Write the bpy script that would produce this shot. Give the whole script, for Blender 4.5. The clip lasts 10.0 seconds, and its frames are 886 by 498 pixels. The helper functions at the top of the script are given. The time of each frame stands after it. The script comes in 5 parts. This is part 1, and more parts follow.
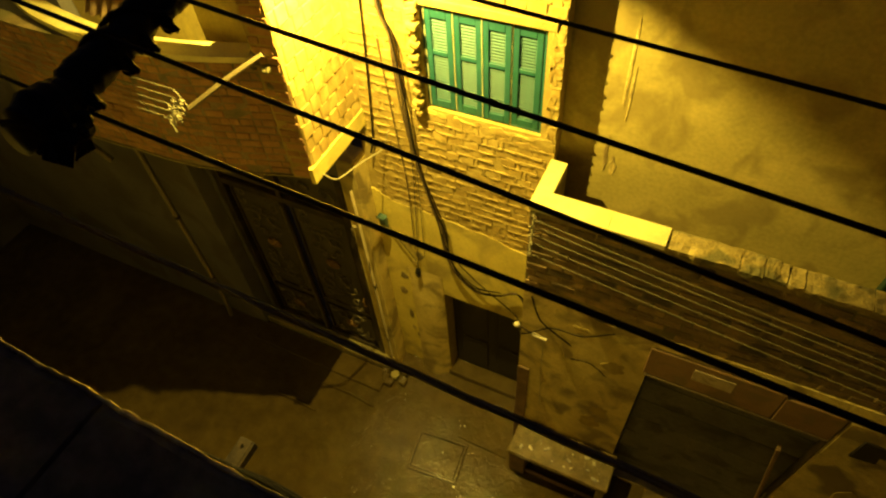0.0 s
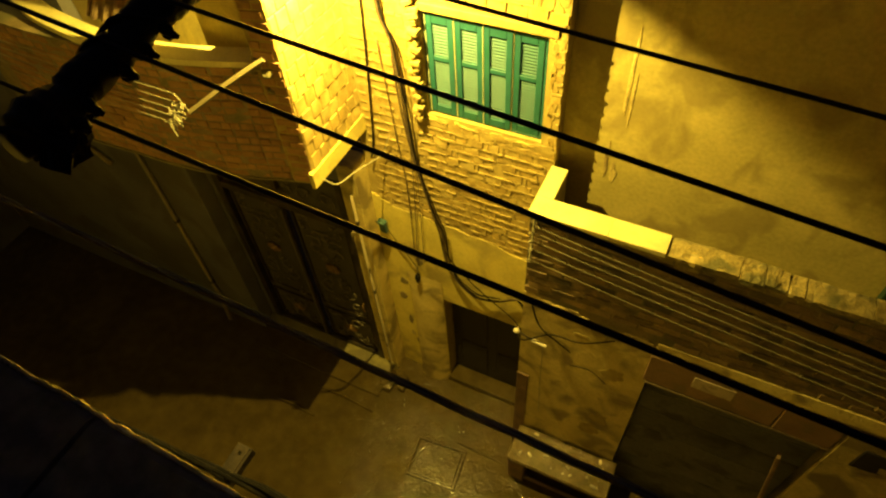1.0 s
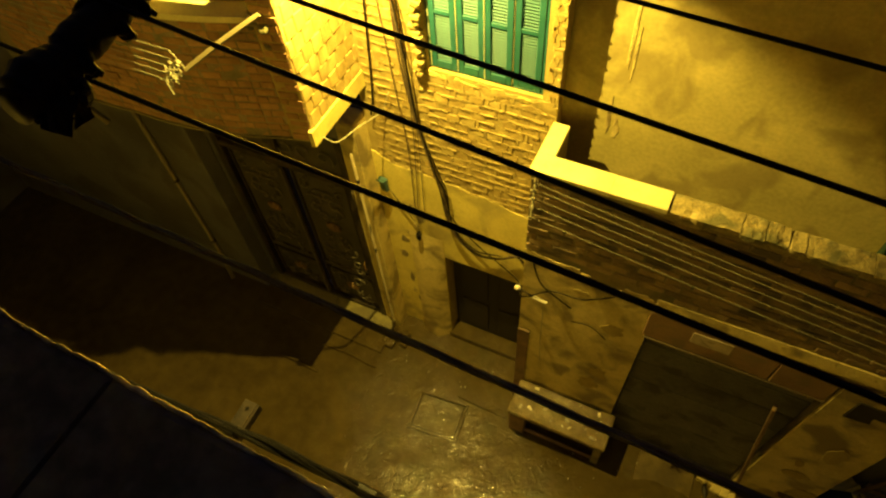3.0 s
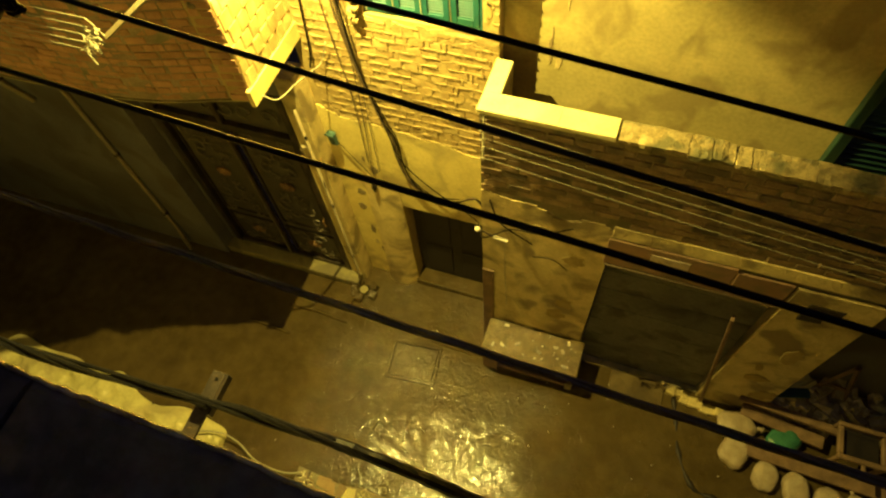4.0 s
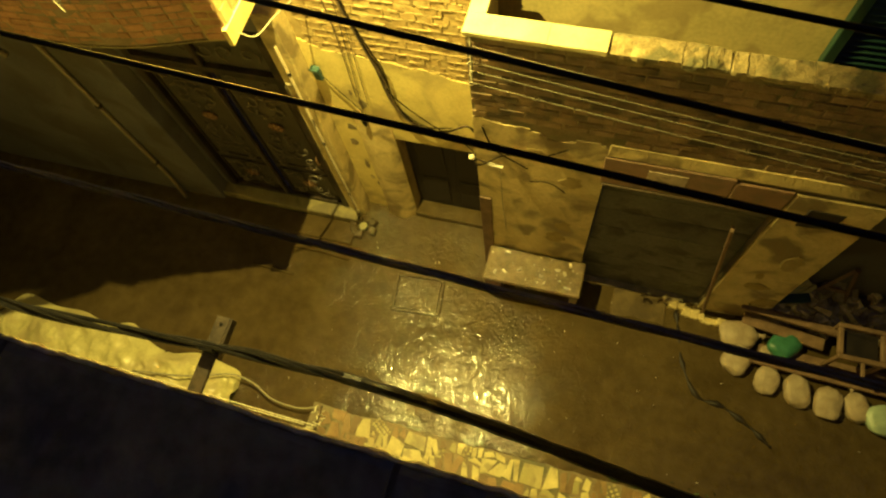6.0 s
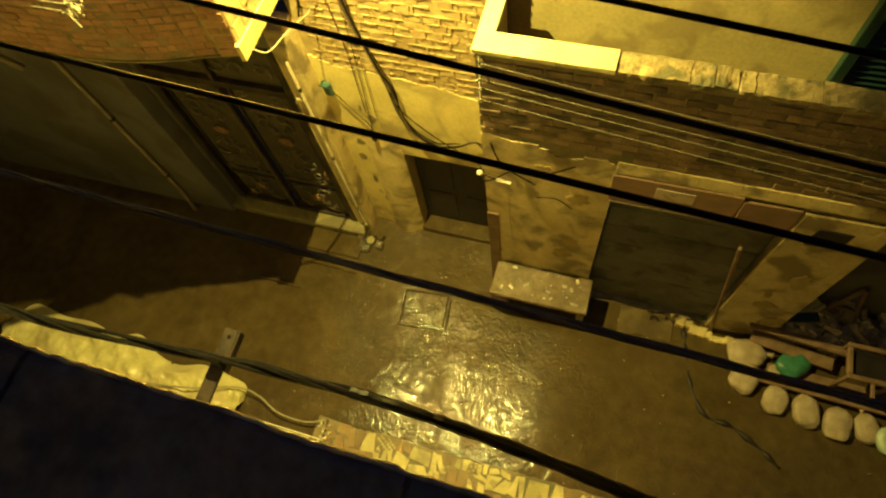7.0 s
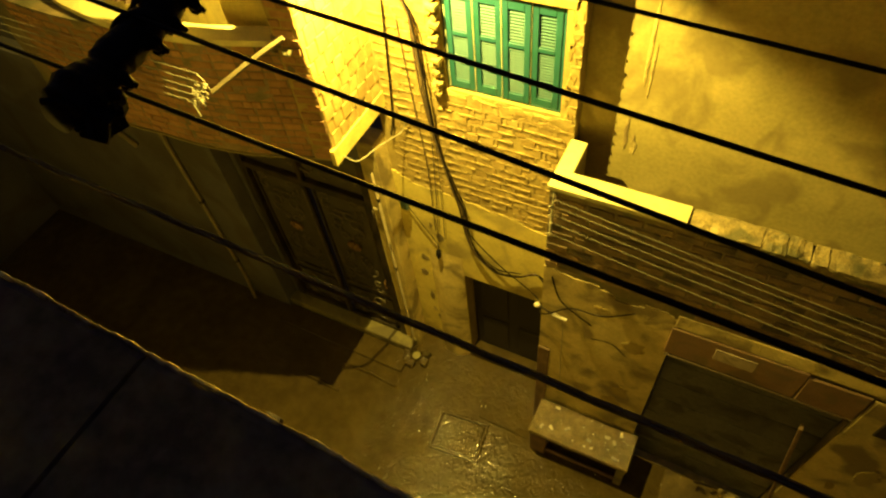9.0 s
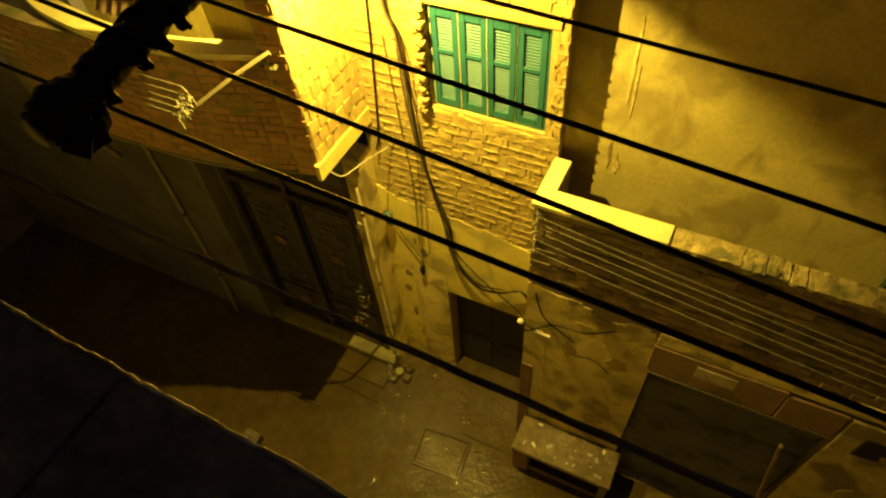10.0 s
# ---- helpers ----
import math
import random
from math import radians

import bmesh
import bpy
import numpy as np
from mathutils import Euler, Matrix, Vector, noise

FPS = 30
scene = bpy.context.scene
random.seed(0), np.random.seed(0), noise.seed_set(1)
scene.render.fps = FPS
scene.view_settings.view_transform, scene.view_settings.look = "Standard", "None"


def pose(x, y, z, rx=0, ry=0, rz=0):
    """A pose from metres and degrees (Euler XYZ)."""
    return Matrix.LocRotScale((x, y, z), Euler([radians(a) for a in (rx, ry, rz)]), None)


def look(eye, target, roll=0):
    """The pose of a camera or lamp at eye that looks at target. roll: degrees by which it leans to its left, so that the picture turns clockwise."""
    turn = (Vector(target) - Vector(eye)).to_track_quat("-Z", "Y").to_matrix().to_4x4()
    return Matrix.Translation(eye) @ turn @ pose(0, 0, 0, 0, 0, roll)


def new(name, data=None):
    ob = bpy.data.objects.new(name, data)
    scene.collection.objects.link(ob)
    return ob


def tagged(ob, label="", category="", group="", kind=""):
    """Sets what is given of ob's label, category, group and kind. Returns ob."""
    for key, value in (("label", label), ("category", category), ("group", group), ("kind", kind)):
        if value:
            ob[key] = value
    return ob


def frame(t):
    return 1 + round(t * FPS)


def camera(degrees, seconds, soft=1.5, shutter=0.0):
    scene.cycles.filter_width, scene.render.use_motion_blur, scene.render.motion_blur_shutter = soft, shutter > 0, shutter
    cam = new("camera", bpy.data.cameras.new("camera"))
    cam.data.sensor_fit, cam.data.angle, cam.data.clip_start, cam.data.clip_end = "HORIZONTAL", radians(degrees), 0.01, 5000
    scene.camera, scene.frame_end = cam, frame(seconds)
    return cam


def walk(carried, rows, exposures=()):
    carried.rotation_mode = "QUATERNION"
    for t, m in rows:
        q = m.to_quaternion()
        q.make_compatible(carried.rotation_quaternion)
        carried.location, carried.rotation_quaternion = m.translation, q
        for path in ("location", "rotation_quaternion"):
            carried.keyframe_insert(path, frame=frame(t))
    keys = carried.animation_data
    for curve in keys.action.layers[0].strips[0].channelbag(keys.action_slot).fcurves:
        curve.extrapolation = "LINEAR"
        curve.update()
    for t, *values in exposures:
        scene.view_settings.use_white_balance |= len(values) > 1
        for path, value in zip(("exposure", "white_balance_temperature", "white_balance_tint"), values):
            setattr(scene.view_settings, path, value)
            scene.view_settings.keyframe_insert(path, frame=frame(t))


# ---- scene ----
cam = camera(70.4, 10.0, soft=2.3)
PATH = [
    (0, (1.418, -3.683, 8.153), (0.797, -2.602, 6.589), -5.5),
    (0.5, (1.416, -3.67, 8.166), (0.794, -2.592, 6.6), -5.7),
    (1, (1.412, -3.669, 8.152), (0.787, -2.578, 6.597), -5.1),
    (1.5, (1.426, -3.664, 8.161), (0.782, -2.566, 6.618), -4.9),
    (2, (1.418, -3.682, 8.169), (0.764, -2.593, 6.624), -5.2),
    (2.5, (1.401, -3.693, 8.161), (0.777, -2.673, 6.557), -6.1),
    (3.8, (1.399, -3.624, 8.156), (0.93, -2.682, 6.456), -6.8),
    (4, (1.445, -3.629, 8.152), (1.015, -2.734, 6.416), -7.9),
    (4.5, (1.47, -3.615, 8.142), (1.074, -2.813, 6.353), -9.8),
    (5, (1.484, -3.594, 8.139), (1.114, -2.928, 6.29), -15.0),
    (5.5, (1.479, -3.6, 8.134), (1.106, -2.948, 6.28), -16.0),
    (6, (1.474, -3.61, 8.125), (1.09, -2.906, 6.293), -14.5),
    (6.2, (1.474, -3.607, 8.128), (1.078, -2.879, 6.308), -14.2),
    (7.5, (1.468, -3.619, 8.145), (1.049, -2.87, 6.339), -14.0),
    (8, (1.475, -3.618, 8.148), (0.939, -2.691, 6.194), -12.0),
    (8.2, (1.457, -3.642, 8.162), (0.459, -2.02, 5.134), -10.5),
    (8.5, (1.452, -3.683, 8.147), (0.822, -2.724, 6.509), -9.2),
    (9, (1.442, -3.727, 8.168), (0.778, -2.711, 6.578), -8.4),
    (9.5, (1.426, -3.746, 8.166), (0.764, -2.696, 6.597), -7.2),
    (10, (1.442, -3.721, 8.177), (0.808, -2.649, 6.612), -5.8),
]
walk(cam, [(t, look(eye, target, roll)) for t, eye, target, roll in PATH],
     exposures=[(0, 0.0, 6500, 10), (2.5, 0.05, 6500, 10), (4.0, 0.74, 5450, 10), (5.5, 0.98, 5200, 13), (7.5, 0.96, 5200, 13), (8.0, 0.94, 5300, 12), (8.5, 0.74, 5650, 10), (9.2, 0.28, 6400, 10), (10, 0.02, 6500, 10)])

# ---- light ----
LAMP = Vector((-0.90, -0.62, 6.60))
# Tilt of an added, unseen hood, set to shade the terrace wall's top.
HOOD = Vector((0.457, -0.285, 0.842))
world = bpy.data.worlds.new("night")
scene.world = world
world.use_nodes = True
world.node_tree.nodes["Background"].inputs[0].default_value = (0.36, 0.37, 0.58, 1)
world.node_tree.nodes["Background"].inputs[1].default_value = 0.042
bulb_light = bpy.data.lights.new("street_lamp_light", "POINT")
bulb_light.energy, bulb_light.color, bulb_light.shadow_soft_size = 1170, (1.0, 0.70, 0.105), 0.010
lamp_ob = new("street_lamp_light", bulb_light)
lamp_ob.location = LAMP


# ---- materials ----
def nodes_of(name):
    m = bpy.data.materials.new(name)
    m.use_nodes = True
    nt = m.node_tree
    return m, nt, nt.nodes["Principled BSDF"], nt.links


def material(name, dark, light, rough=0.8, metal=0.0, scale=6.0, fine=60.0, bump=0.3, depth=0.01, per_object=0.0, island=0.0, stain=None, stain_scale=1.2, stain_amount=0.5, spec=0.5, rough_var=0.1):
    """Two-scale mottled surface: large patches, fine grain, relief, and a stain colour with a shape of its own."""
    m, nt, bsdf, link = nodes_of(name)
    tc = nt.nodes.new("ShaderNodeTexCoord")
    coord = tc.outputs["Object"]
    if per_object:
        info = nt.nodes.new("ShaderNodeObjectInfo")
        add = nt.nodes.new("ShaderNodeVectorMath")
        add.operation = "MULTIPLY_ADD"
        link.new(info.outputs["Random"], add.inputs[0])
        add.inputs[1].default_value = (37.0, 11.0, 23.0)
        link.new(coord, add.inputs[2])
        coord = add.outputs[0]
    big, small = nt.nodes.new("ShaderNodeTexNoise"), nt.nodes.new("ShaderNodeTexNoise")
    for n, s, d in ((big, scale, 5), (small, fine, 4)):
        n.inputs["Scale"].default_value, n.inputs["Detail"].default_value = s, d
        link.new(coord, n.inputs["Vector"])
    both = nt.nodes.new("ShaderNodeMix")
    both.inputs[0].default_value = 0.4
    link.new(big.outputs["Fac"], both.inputs[2])
    link.new(small.outputs["Fac"], both.inputs[3])
    ramp = nt.nodes.new("ShaderNodeValToRGB")
    ramp.color_ramp.elements[0].position, ramp.color_ramp.elements[1].position = 0.36, 0.64
    ramp.color_ramp.elements[0].color, ramp.color_ramp.elements[1].color = (*dark, 1), (*light, 1)
    link.new(both.outputs[0], ramp.inputs[0])
    colour = ramp.outputs[0]
    if stain:
        st = nt.nodes.new("ShaderNodeTexNoise")
        st.inputs["Scale"].default_value, st.inputs["Detail"].default_value, st.inputs["Distortion"].default_value = stain_scale, 7, 0.6
        link.new(coord, st.inputs["Vector"])
        sr = nt.nodes.new("ShaderNodeValToRGB")
        sr.color_ramp.elements[0].position, sr.color_ramp.elements[1].position = 0.5, 0.62
        sr.color_ramp.elements[1].color = (stain_amount, stain_amount, stain_amount, 1)
        link.new(st.outputs["Fac"], sr.inputs[0])
        mx = nt.nodes.new("ShaderNodeMix")
        mx.data_type = "RGBA"
        link.new(sr.outputs[0], mx.inputs[0])
        link.new(colour, mx.inputs[6])
        mx.inputs[7].default_value = (*stain, 1)
        colour = mx.outputs[2]
    if per_object or island:
        if per_object:
            rnd = info.outputs["Random"]
        else:
            rnd = nt.nodes.new("ShaderNodeNewGeometry").outputs["Random Per Island"]
        rng = nt.nodes.new("ShaderNodeMapRange")
        amt = per_object or island
        rng.inputs[3].default_value, rng.inputs[4].default_value = 1 - amt, 1 + amt
        link.new(rnd, rng.inputs[0])
        hsv = nt.nodes.new("ShaderNodeHueSaturation")
        link.new(rng.outputs[0], hsv.inputs["Value"])
        link.new(colour, hsv.inputs["Color"])
        colour = hsv.outputs[0]
    link.new(colour, bsdf.inputs["Base Color"])
    rr = nt.nodes.new("ShaderNodeMapRange")
    rr.inputs[3].default_value, rr.inputs[4].default_value = max(0.02, rough - rough_var), min(1, rough + rough_var)
    link.new(big.outputs["Fac"], rr.inputs[0])
    link.new(rr.outputs[0], bsdf.inputs["Roughness"])
    bsdf.inputs["Metallic"].default_value = metal
    bsdf.inputs["Specular IOR Level"].default_value = spec
    if bump:
        b = nt.nodes.new("ShaderNodeBump")
        b.inputs["Strength"].default_value, b.inputs["Distance"].default_value = bump, depth
        link.new(both.outputs[0], b.inputs["Height"])
        link.new(b.outputs[0], bsdf.inputs["Normal"])
    return m


BRICK = material("fired_brick", (0.27, 0.185, 0.047), (0.44, 0.325, 0.086), 0.75, scale=7, fine=70, bump=0.5, per_object=0.15, stain=(0.50, 0.40, 0.13), stain_scale=5, stain_amount=0.6)
# Sooty wet brick, also darkened for the coping's shade on the terrace wall.
BRICK_DARK = material("sooty_shaded_brick", (0.13, 0.09, 0.042), (0.36, 0.25, 0.11), 0.38, scale=6, fine=90, bump=0.8, per_object=0.35, stain=(0.05, 0.042, 0.025), stain_scale=1.6, stain_amount=0.8)
BRICK_RED = material("red_brick", (0.28, 0.15, 0.055), (0.44, 0.25, 0.09), 0.75, scale=9, fine=90, bump=0.5, per_object=0.2)
MORTAR = material("mortar", (0.30, 0.225, 0.062), (0.45, 0.35, 0.10), 0.9, scale=10, fine=80, bump=0.7)
# Damp mortar, also darkened to hold the shade of unlit faces.
MORTAR_DARK = material("damp_shaded_mortar", (0.15, 0.115, 0.05), (0.32, 0.25, 0.12), 0.6, scale=6, fine=70, bump=0.7, stain=(0.05, 0.08, 0.03), stain_scale=2.0)
PLASTER = material("yellow_plaster", (0.58, 0.475, 0.10), (0.78, 0.66, 0.16), 0.75, scale=2.5, fine=45, bump=0.35, depth=0.02, stain=(0.22, 0.16, 0.07), stain_scale=1.8, stain_amount=0.6)
PLASTER_LOW = material("crumbling_plaster", (0.48, 0.38, 0.12), (0.74, 0.61, 0.22), 0.5, scale=3.5, fine=40, bump=0.9, depth=0.03, stain=(0.17, 0.125, 0.055), stain_scale=2.4, stain_amount=0.8)
RENDERED = material("cement_render", (0.38, 0.32, 0.09), (0.58, 0.485, 0.145), 0.75, scale=2.2, fine=30, bump=0.25, depth=0.008, stain=(0.22, 0.165, 0.05), stain_scale=2.2, stain_amount=0.6)
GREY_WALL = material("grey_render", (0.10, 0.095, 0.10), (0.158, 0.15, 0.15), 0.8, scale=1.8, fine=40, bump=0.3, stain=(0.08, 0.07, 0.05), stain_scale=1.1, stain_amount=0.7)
CONCRETE = material("concrete", (0.200, 0.173, 0.060), (0.340, 0.296, 0.102), 0.7, scale=5, fine=60, bump=0.5, stain=(0.11, 0.09, 0.05), stain_scale=2.5, stain_amount=0.7)
COPING = material("cream_coping", (0.620, 0.561, 0.216), (0.780, 0.724, 0.300), 0.5, scale=4, fine=50, bump=0.15, stain=(0.45, 0.36, 0.18), stain_scale=3, stain_amount=0.35)
OLD_COPING = material("worn_coping", (0.20, 0.155, 0.055), (0.42, 0.335, 0.12), 0.5, scale=9, fine=60, bump=0.8, depth=0.02, island=0.2, stain=(0.09, 0.09, 0.04), stain_scale=5, stain_amount=0.8)
# Cream of the mostly hidden own wall, picked to bounce lamp light across.
OWN_WALL = material("cream_bounce_paint", (0.26, 0.235, 0.15), (0.36, 0.325, 0.21), 0.8, scale=2, fine=40, bump=0.2)
GREEN = material("green_shutter_paint", (0.009, 0.070, 0.080), (0.014, 0.105, 0.118), 0.6, scale=5, fine=70, bump=0.15, stain=(0.006, 0.09, 0.07), stain_scale=4, stain_amount=0.5)
GREEN_DARK = material("dark_green_paint", (0.006, 0.022, 0.016), (0.012, 0.042, 0.032), 0.5, scale=5, fine=70, bump=0.2)
GREEN_EDGE = material("worn_pale_edge", (0.45, 0.45, 0.25), (0.6, 0.58, 0.35), 0.5, scale=12, fine=90, bump=0.2)
RUBBER = material("black_cable", (0.006, 0.006, 0.006), (0.013, 0.012, 0.011), 0.32, scale=20, fine=120, bump=0.3, spec=0.07)
WIRE_OLD = material("brown_cable", (0.05, 0.035, 0.02), (0.12, 0.085, 0.045), 0.55, scale=20, fine=120, bump=0.3)
CORD = material("pale_cord", (0.27, 0.25, 0.15), (0.40, 0.37, 0.23), 0.6, scale=30, fine=120, bump=0.2)
PVC = material("pale_pipe", (0.20, 0.165, 0.08), (0.30, 0.25, 0.13), 0.4, scale=4, fine=40, bump=0.1, stain=(0.2, 0.15, 0.08), stain_scale=3)
IRON = material("dark_iron", (0.022, 0.018, 0.013), (0.06, 0.047, 0.032), 0.45, metal=0.4, scale=6, fine=60, bump=0.3, stain=(0.09, 0.06, 0.03), stain_scale=6)
GATE_PANEL = material("gate_sheet", (0.07, 0.062, 0.045), (0.12, 0.105, 0.075), 0.45, metal=0.3, scale=4, fine=50, bump=0.3)
ORNAMENT = material("bronze_ornament", (0.085, 0.07, 0.045), (0.19, 0.16, 0.105), 0.5, metal=0.2, scale=9, fine=70, bump=0.4, island=0.3)
ROSE = material("copper_rosette", (0.20, 0.12, 0.045), (0.30, 0.18, 0.07), 0.45, metal=0.4, scale=9, fine=70, bump=0.4)
SHOP_DOOR = material("dark_shop_door", (0.07, 0.07, 0.068), (0.15, 0.145, 0.13), 0.5, scale=3, fine=25, bump=0.4, per_object=0.2, stain=(0.02, 0.02, 0.018), stain_scale=2.5, stain_amount=0.8)
# Near-black wood; its tone also holds the shade of recesses and openings.
DARK_WOOD = material("dark_wood_and_shade", (0.009, 0.0065, 0.005), (0.022, 0.016, 0.011), 0.6, scale=5, fine=60, bump=0.4)
WOOD = material("weathered_wood", (0.12, 0.075, 0.035), (0.25, 0.16, 0.08), 0.65, scale=8, fine=80, bump=0.5)
RED_BOARD = material("red_brown_board", (0.22, 0.135, 0.07), (0.34, 0.215, 0.115), 0.55, scale=4, fine=60, bump=0.4, stain=(0.20, 0.15, 0.08), stain_scale=5, stain_amount=0.85)
SIGN = material("faded_white_sign", (0.5, 0.41, 0.27), (0.66, 0.56, 0.39), 0.5, scale=8, fine=60, bump=0.2, stain=(0.26, 0.19, 0.11), stain_scale=9, stain_amount=0.6)
SACK = material("woven_sack", (0.30, 0.235, 0.14), (0.50, 0.41, 0.26), 0.6, scale=7, fine=150, bump=0.5, stain=(0.24, 0.17, 0.09), stain_scale=5, stain_amount=0.6)
SACK_GREEN = material("green_plastic_bag", (0.03, 0.12, 0.07), (0.07, 0.22, 0.13), 0.35, scale=9, fine=80, bump=0.5)
SACK_PALE = material("pale_mint_bag", (0.30, 0.38, 0.26), (0.42, 0.52, 0.36), 0.4, scale=9, fine=80, bump=0.4)
SHEET = material("pale_plastic_sheet", (0.520, 0.469, 0.156), (0.720, 0.653, 0.240), 0.35, scale=3, fine=30, bump=0.25, stain=(0.38, 0.30, 0.14), stain_scale=2.2, stain_amount=0.5)
TILE = material("broken_floor_tile", (0.460, 0.408, 0.132), (0.660, 0.592, 0.210), 0.35, scale=5, fine=60, bump=0.2, per_object=0.28, stain=(0.26, 0.20, 0.09), stain_scale=6, stain_amount=0.6)
TILE_BROWN = material("brown_tile", (0.20, 0.125, 0.035), (0.34, 0.23, 0.07), 0.45, scale=6, fine=60, bump=0.4, per_object=0.3)
GRASS = material("weeds", (0.03, 0.06, 0.015), (0.07, 0.11, 0.03), 0.6, scale=20, fine=80, bump=0.3, island=0.4)
LEDGE = material("dark_ledge_concrete", (0.055, 0.05, 0.045), (0.15, 0.135, 0.12), 0.9, scale=7, fine=40, bump=0.8, depth=0.01, stain=(0.03, 0.027, 0.025), stain_scale=2, stain_amount=0.8)
TEAL = material("teal_meter_paint", (0.03, 0.07, 0.07), (0.06, 0.13, 0.12), 0.5, scale=9, fine=60, bump=0.3, stain=(0.2, 0.15, 0.07), stain_scale=6)
RUG = material("woven_rug", (0.16, 0.10, 0.05), (0.34, 0.25, 0.13), 0.9, scale=12, fine=120, bump=0.6)
WHITE = material("white_plastic", (0.6, 0.55, 0.4), (0.75, 0.7, 0.52), 0.35, scale=6, fine=60, bump=0.1)
WET_CEMENT = material("wet_cement", (0.085, 0.062, 0.019), (0.20, 0.15, 0.05), 0.12, scale=9, fine=60, bump=1.0, depth=0.02, stain=(0.09, 0.06, 0.025), stain_scale=4, stain_amount=0.7)
MUD_SLAB = material("muddy_slab", (0.085, 0.06, 0.018), (0.15, 0.108, 0.034), 0.35, scale=6, fine=50, bump=0.6, stain=(0.05, 0.035, 0.014), stain_scale=3, stain_amount=0.6)
# Pale glossy tone: the lamp's highlight along the ledge put into colour.
RIM = material("edge_highlight", (0.20, 0.17, 0.11), (0.52, 0.45, 0.28), 0.3, scale=14, fine=90, bump=0.8, depth=0.01, stain=(0.05, 0.045, 0.035), stain_scale=9, stain_amount=0.9)
RUBBISH = material("rubble_and_litter", (0.24, 0.19, 0.10), (0.66, 0.57, 0.36), 0.5, scale=9, fine=70, bump=0.5, island=0.5)


def wet_ground():
    m, nt, bsdf, link = nodes_of("wet_muddy_ground")
    tc = nt.nodes.new("ShaderNodeTexCoord")

    def tex(scale, detail, distortion=0.0):
        n = nt.nodes.new("ShaderNodeTexNoise")
        n.inputs["Scale"].default_value, n.inputs["Detail"].default_value, n.inputs["Distortion"].default_value = scale, detail, distortion
        link.new(tc.outputs["Object"], n.inputs["Vector"])
        return n.outputs["Fac"]

    large, mid, fine, rain = tex(0.9, 6, 0.5), tex(6, 6), tex(60, 3), tex(12, 4, 1.0)
    ramp = nt.nodes.new("ShaderNodeValToRGB")
    ramp.color_ramp.elements[0].position, ramp.color_ramp.elements[1].position = 0.38, 0.66
    ramp.color_ramp.elements[0].color, ramp.color_ramp.elements[1].color = (0.058, 0.0405, 0.0105, 1), (0.104, 0.075, 0.022, 1)
    mix = nt.nodes.new("ShaderNodeMix")
    mix.inputs[0].default_value = 0.45
    link.new(large, mix.inputs[2])
    link.new(mid, mix.inputs[3])
    link.new(mix.outputs[0], ramp.inputs[0])
    link.new(ramp.outputs[0], bsdf.inputs["Base Color"])
    wet = nt.nodes.new("ShaderNodeMapRange")
    wet.inputs[1].default_value, wet.inputs[2].default_value = 0.36, 0.68
    wet.inputs[3].default_value, wet.inputs[4].default_value = 0.03, 0.11
    link.new(tex(2.2, 5, 0.8), wet.inputs[0])
    link.new(wet.outputs[0], bsdf.inputs["Roughness"])
    bsdf.inputs["Specular IOR Level"].default_value = 0.42
    h = nt.nodes.new("ShaderNodeMath")
    h.operation = "MULTIPLY_ADD"
    h.inputs[1].default_value = 0.05
    link.new(fine, h.inputs[0])
    link.new(rain, h.inputs[2])
    b = nt.nodes.new("ShaderNodeBump")
    b.inputs["Strength"].default_value, b.inputs["Distance"].default_value = 1.0, 0.0135
    link.new(h.outputs[0], b.inputs["Height"])
    link.new(b.outputs[0], bsdf.inputs["Normal"])
    return m


GROUND = wet_ground()


# ---- building helpers ----
def mesh_of(bm, name, mat, smooth=False):
    me = bpy.data.meshes.new(name)
    bm.to_mesh(me)
    bm.free()
    me.materials.append(mat)
    if smooth:
        for p in me.polygons:
            p.use_smooth = True
    return me


def part(name, bm, mat, parent=None, label="", smooth=False):
    ob = new(name, mesh_of(bm, name, mat, smooth))
    if parent:
        ob.parent = parent
    if label:
        ob["label"] = label
    return ob


def thing(name, label, category, group="", kind="", at=(0, 0, 0)):
    ob = new(name)
    ob.location = at
    ob.empty_display_size = 0.1
    return tagged(ob, label, category, group, kind)


def add_box(bm, lo, hi, bevel=0.0, turn=None, jitter=0.0):
    lo, hi = Vector(lo), Vector(hi)
    got = bmesh.ops.create_cube(bm, size=1.0)["verts"]
    mid, size = (lo + hi) / 2, hi - lo
    for v in got:
        v.co = Vector([v.co[i] * size[i] for i in range(3)])
        if jitter:
            v.co += Vector([random.uniform(-jitter, jitter) for _ in range(3)])
        if turn:
            v.co = turn @ v.co
        v.co += mid
    if bevel:
        edges = {e for v in got for e in v.link_edges}
        bmesh.ops.bevel(bm, geom=list(edges), offset=bevel, segments=1, affect="EDGES", profile=0.5)
    return bm


def box(lo, hi, bevel=0.0, turn=None, jitter=0.0):
    return add_box(bmesh.new(), lo, hi, bevel, turn, jitter)


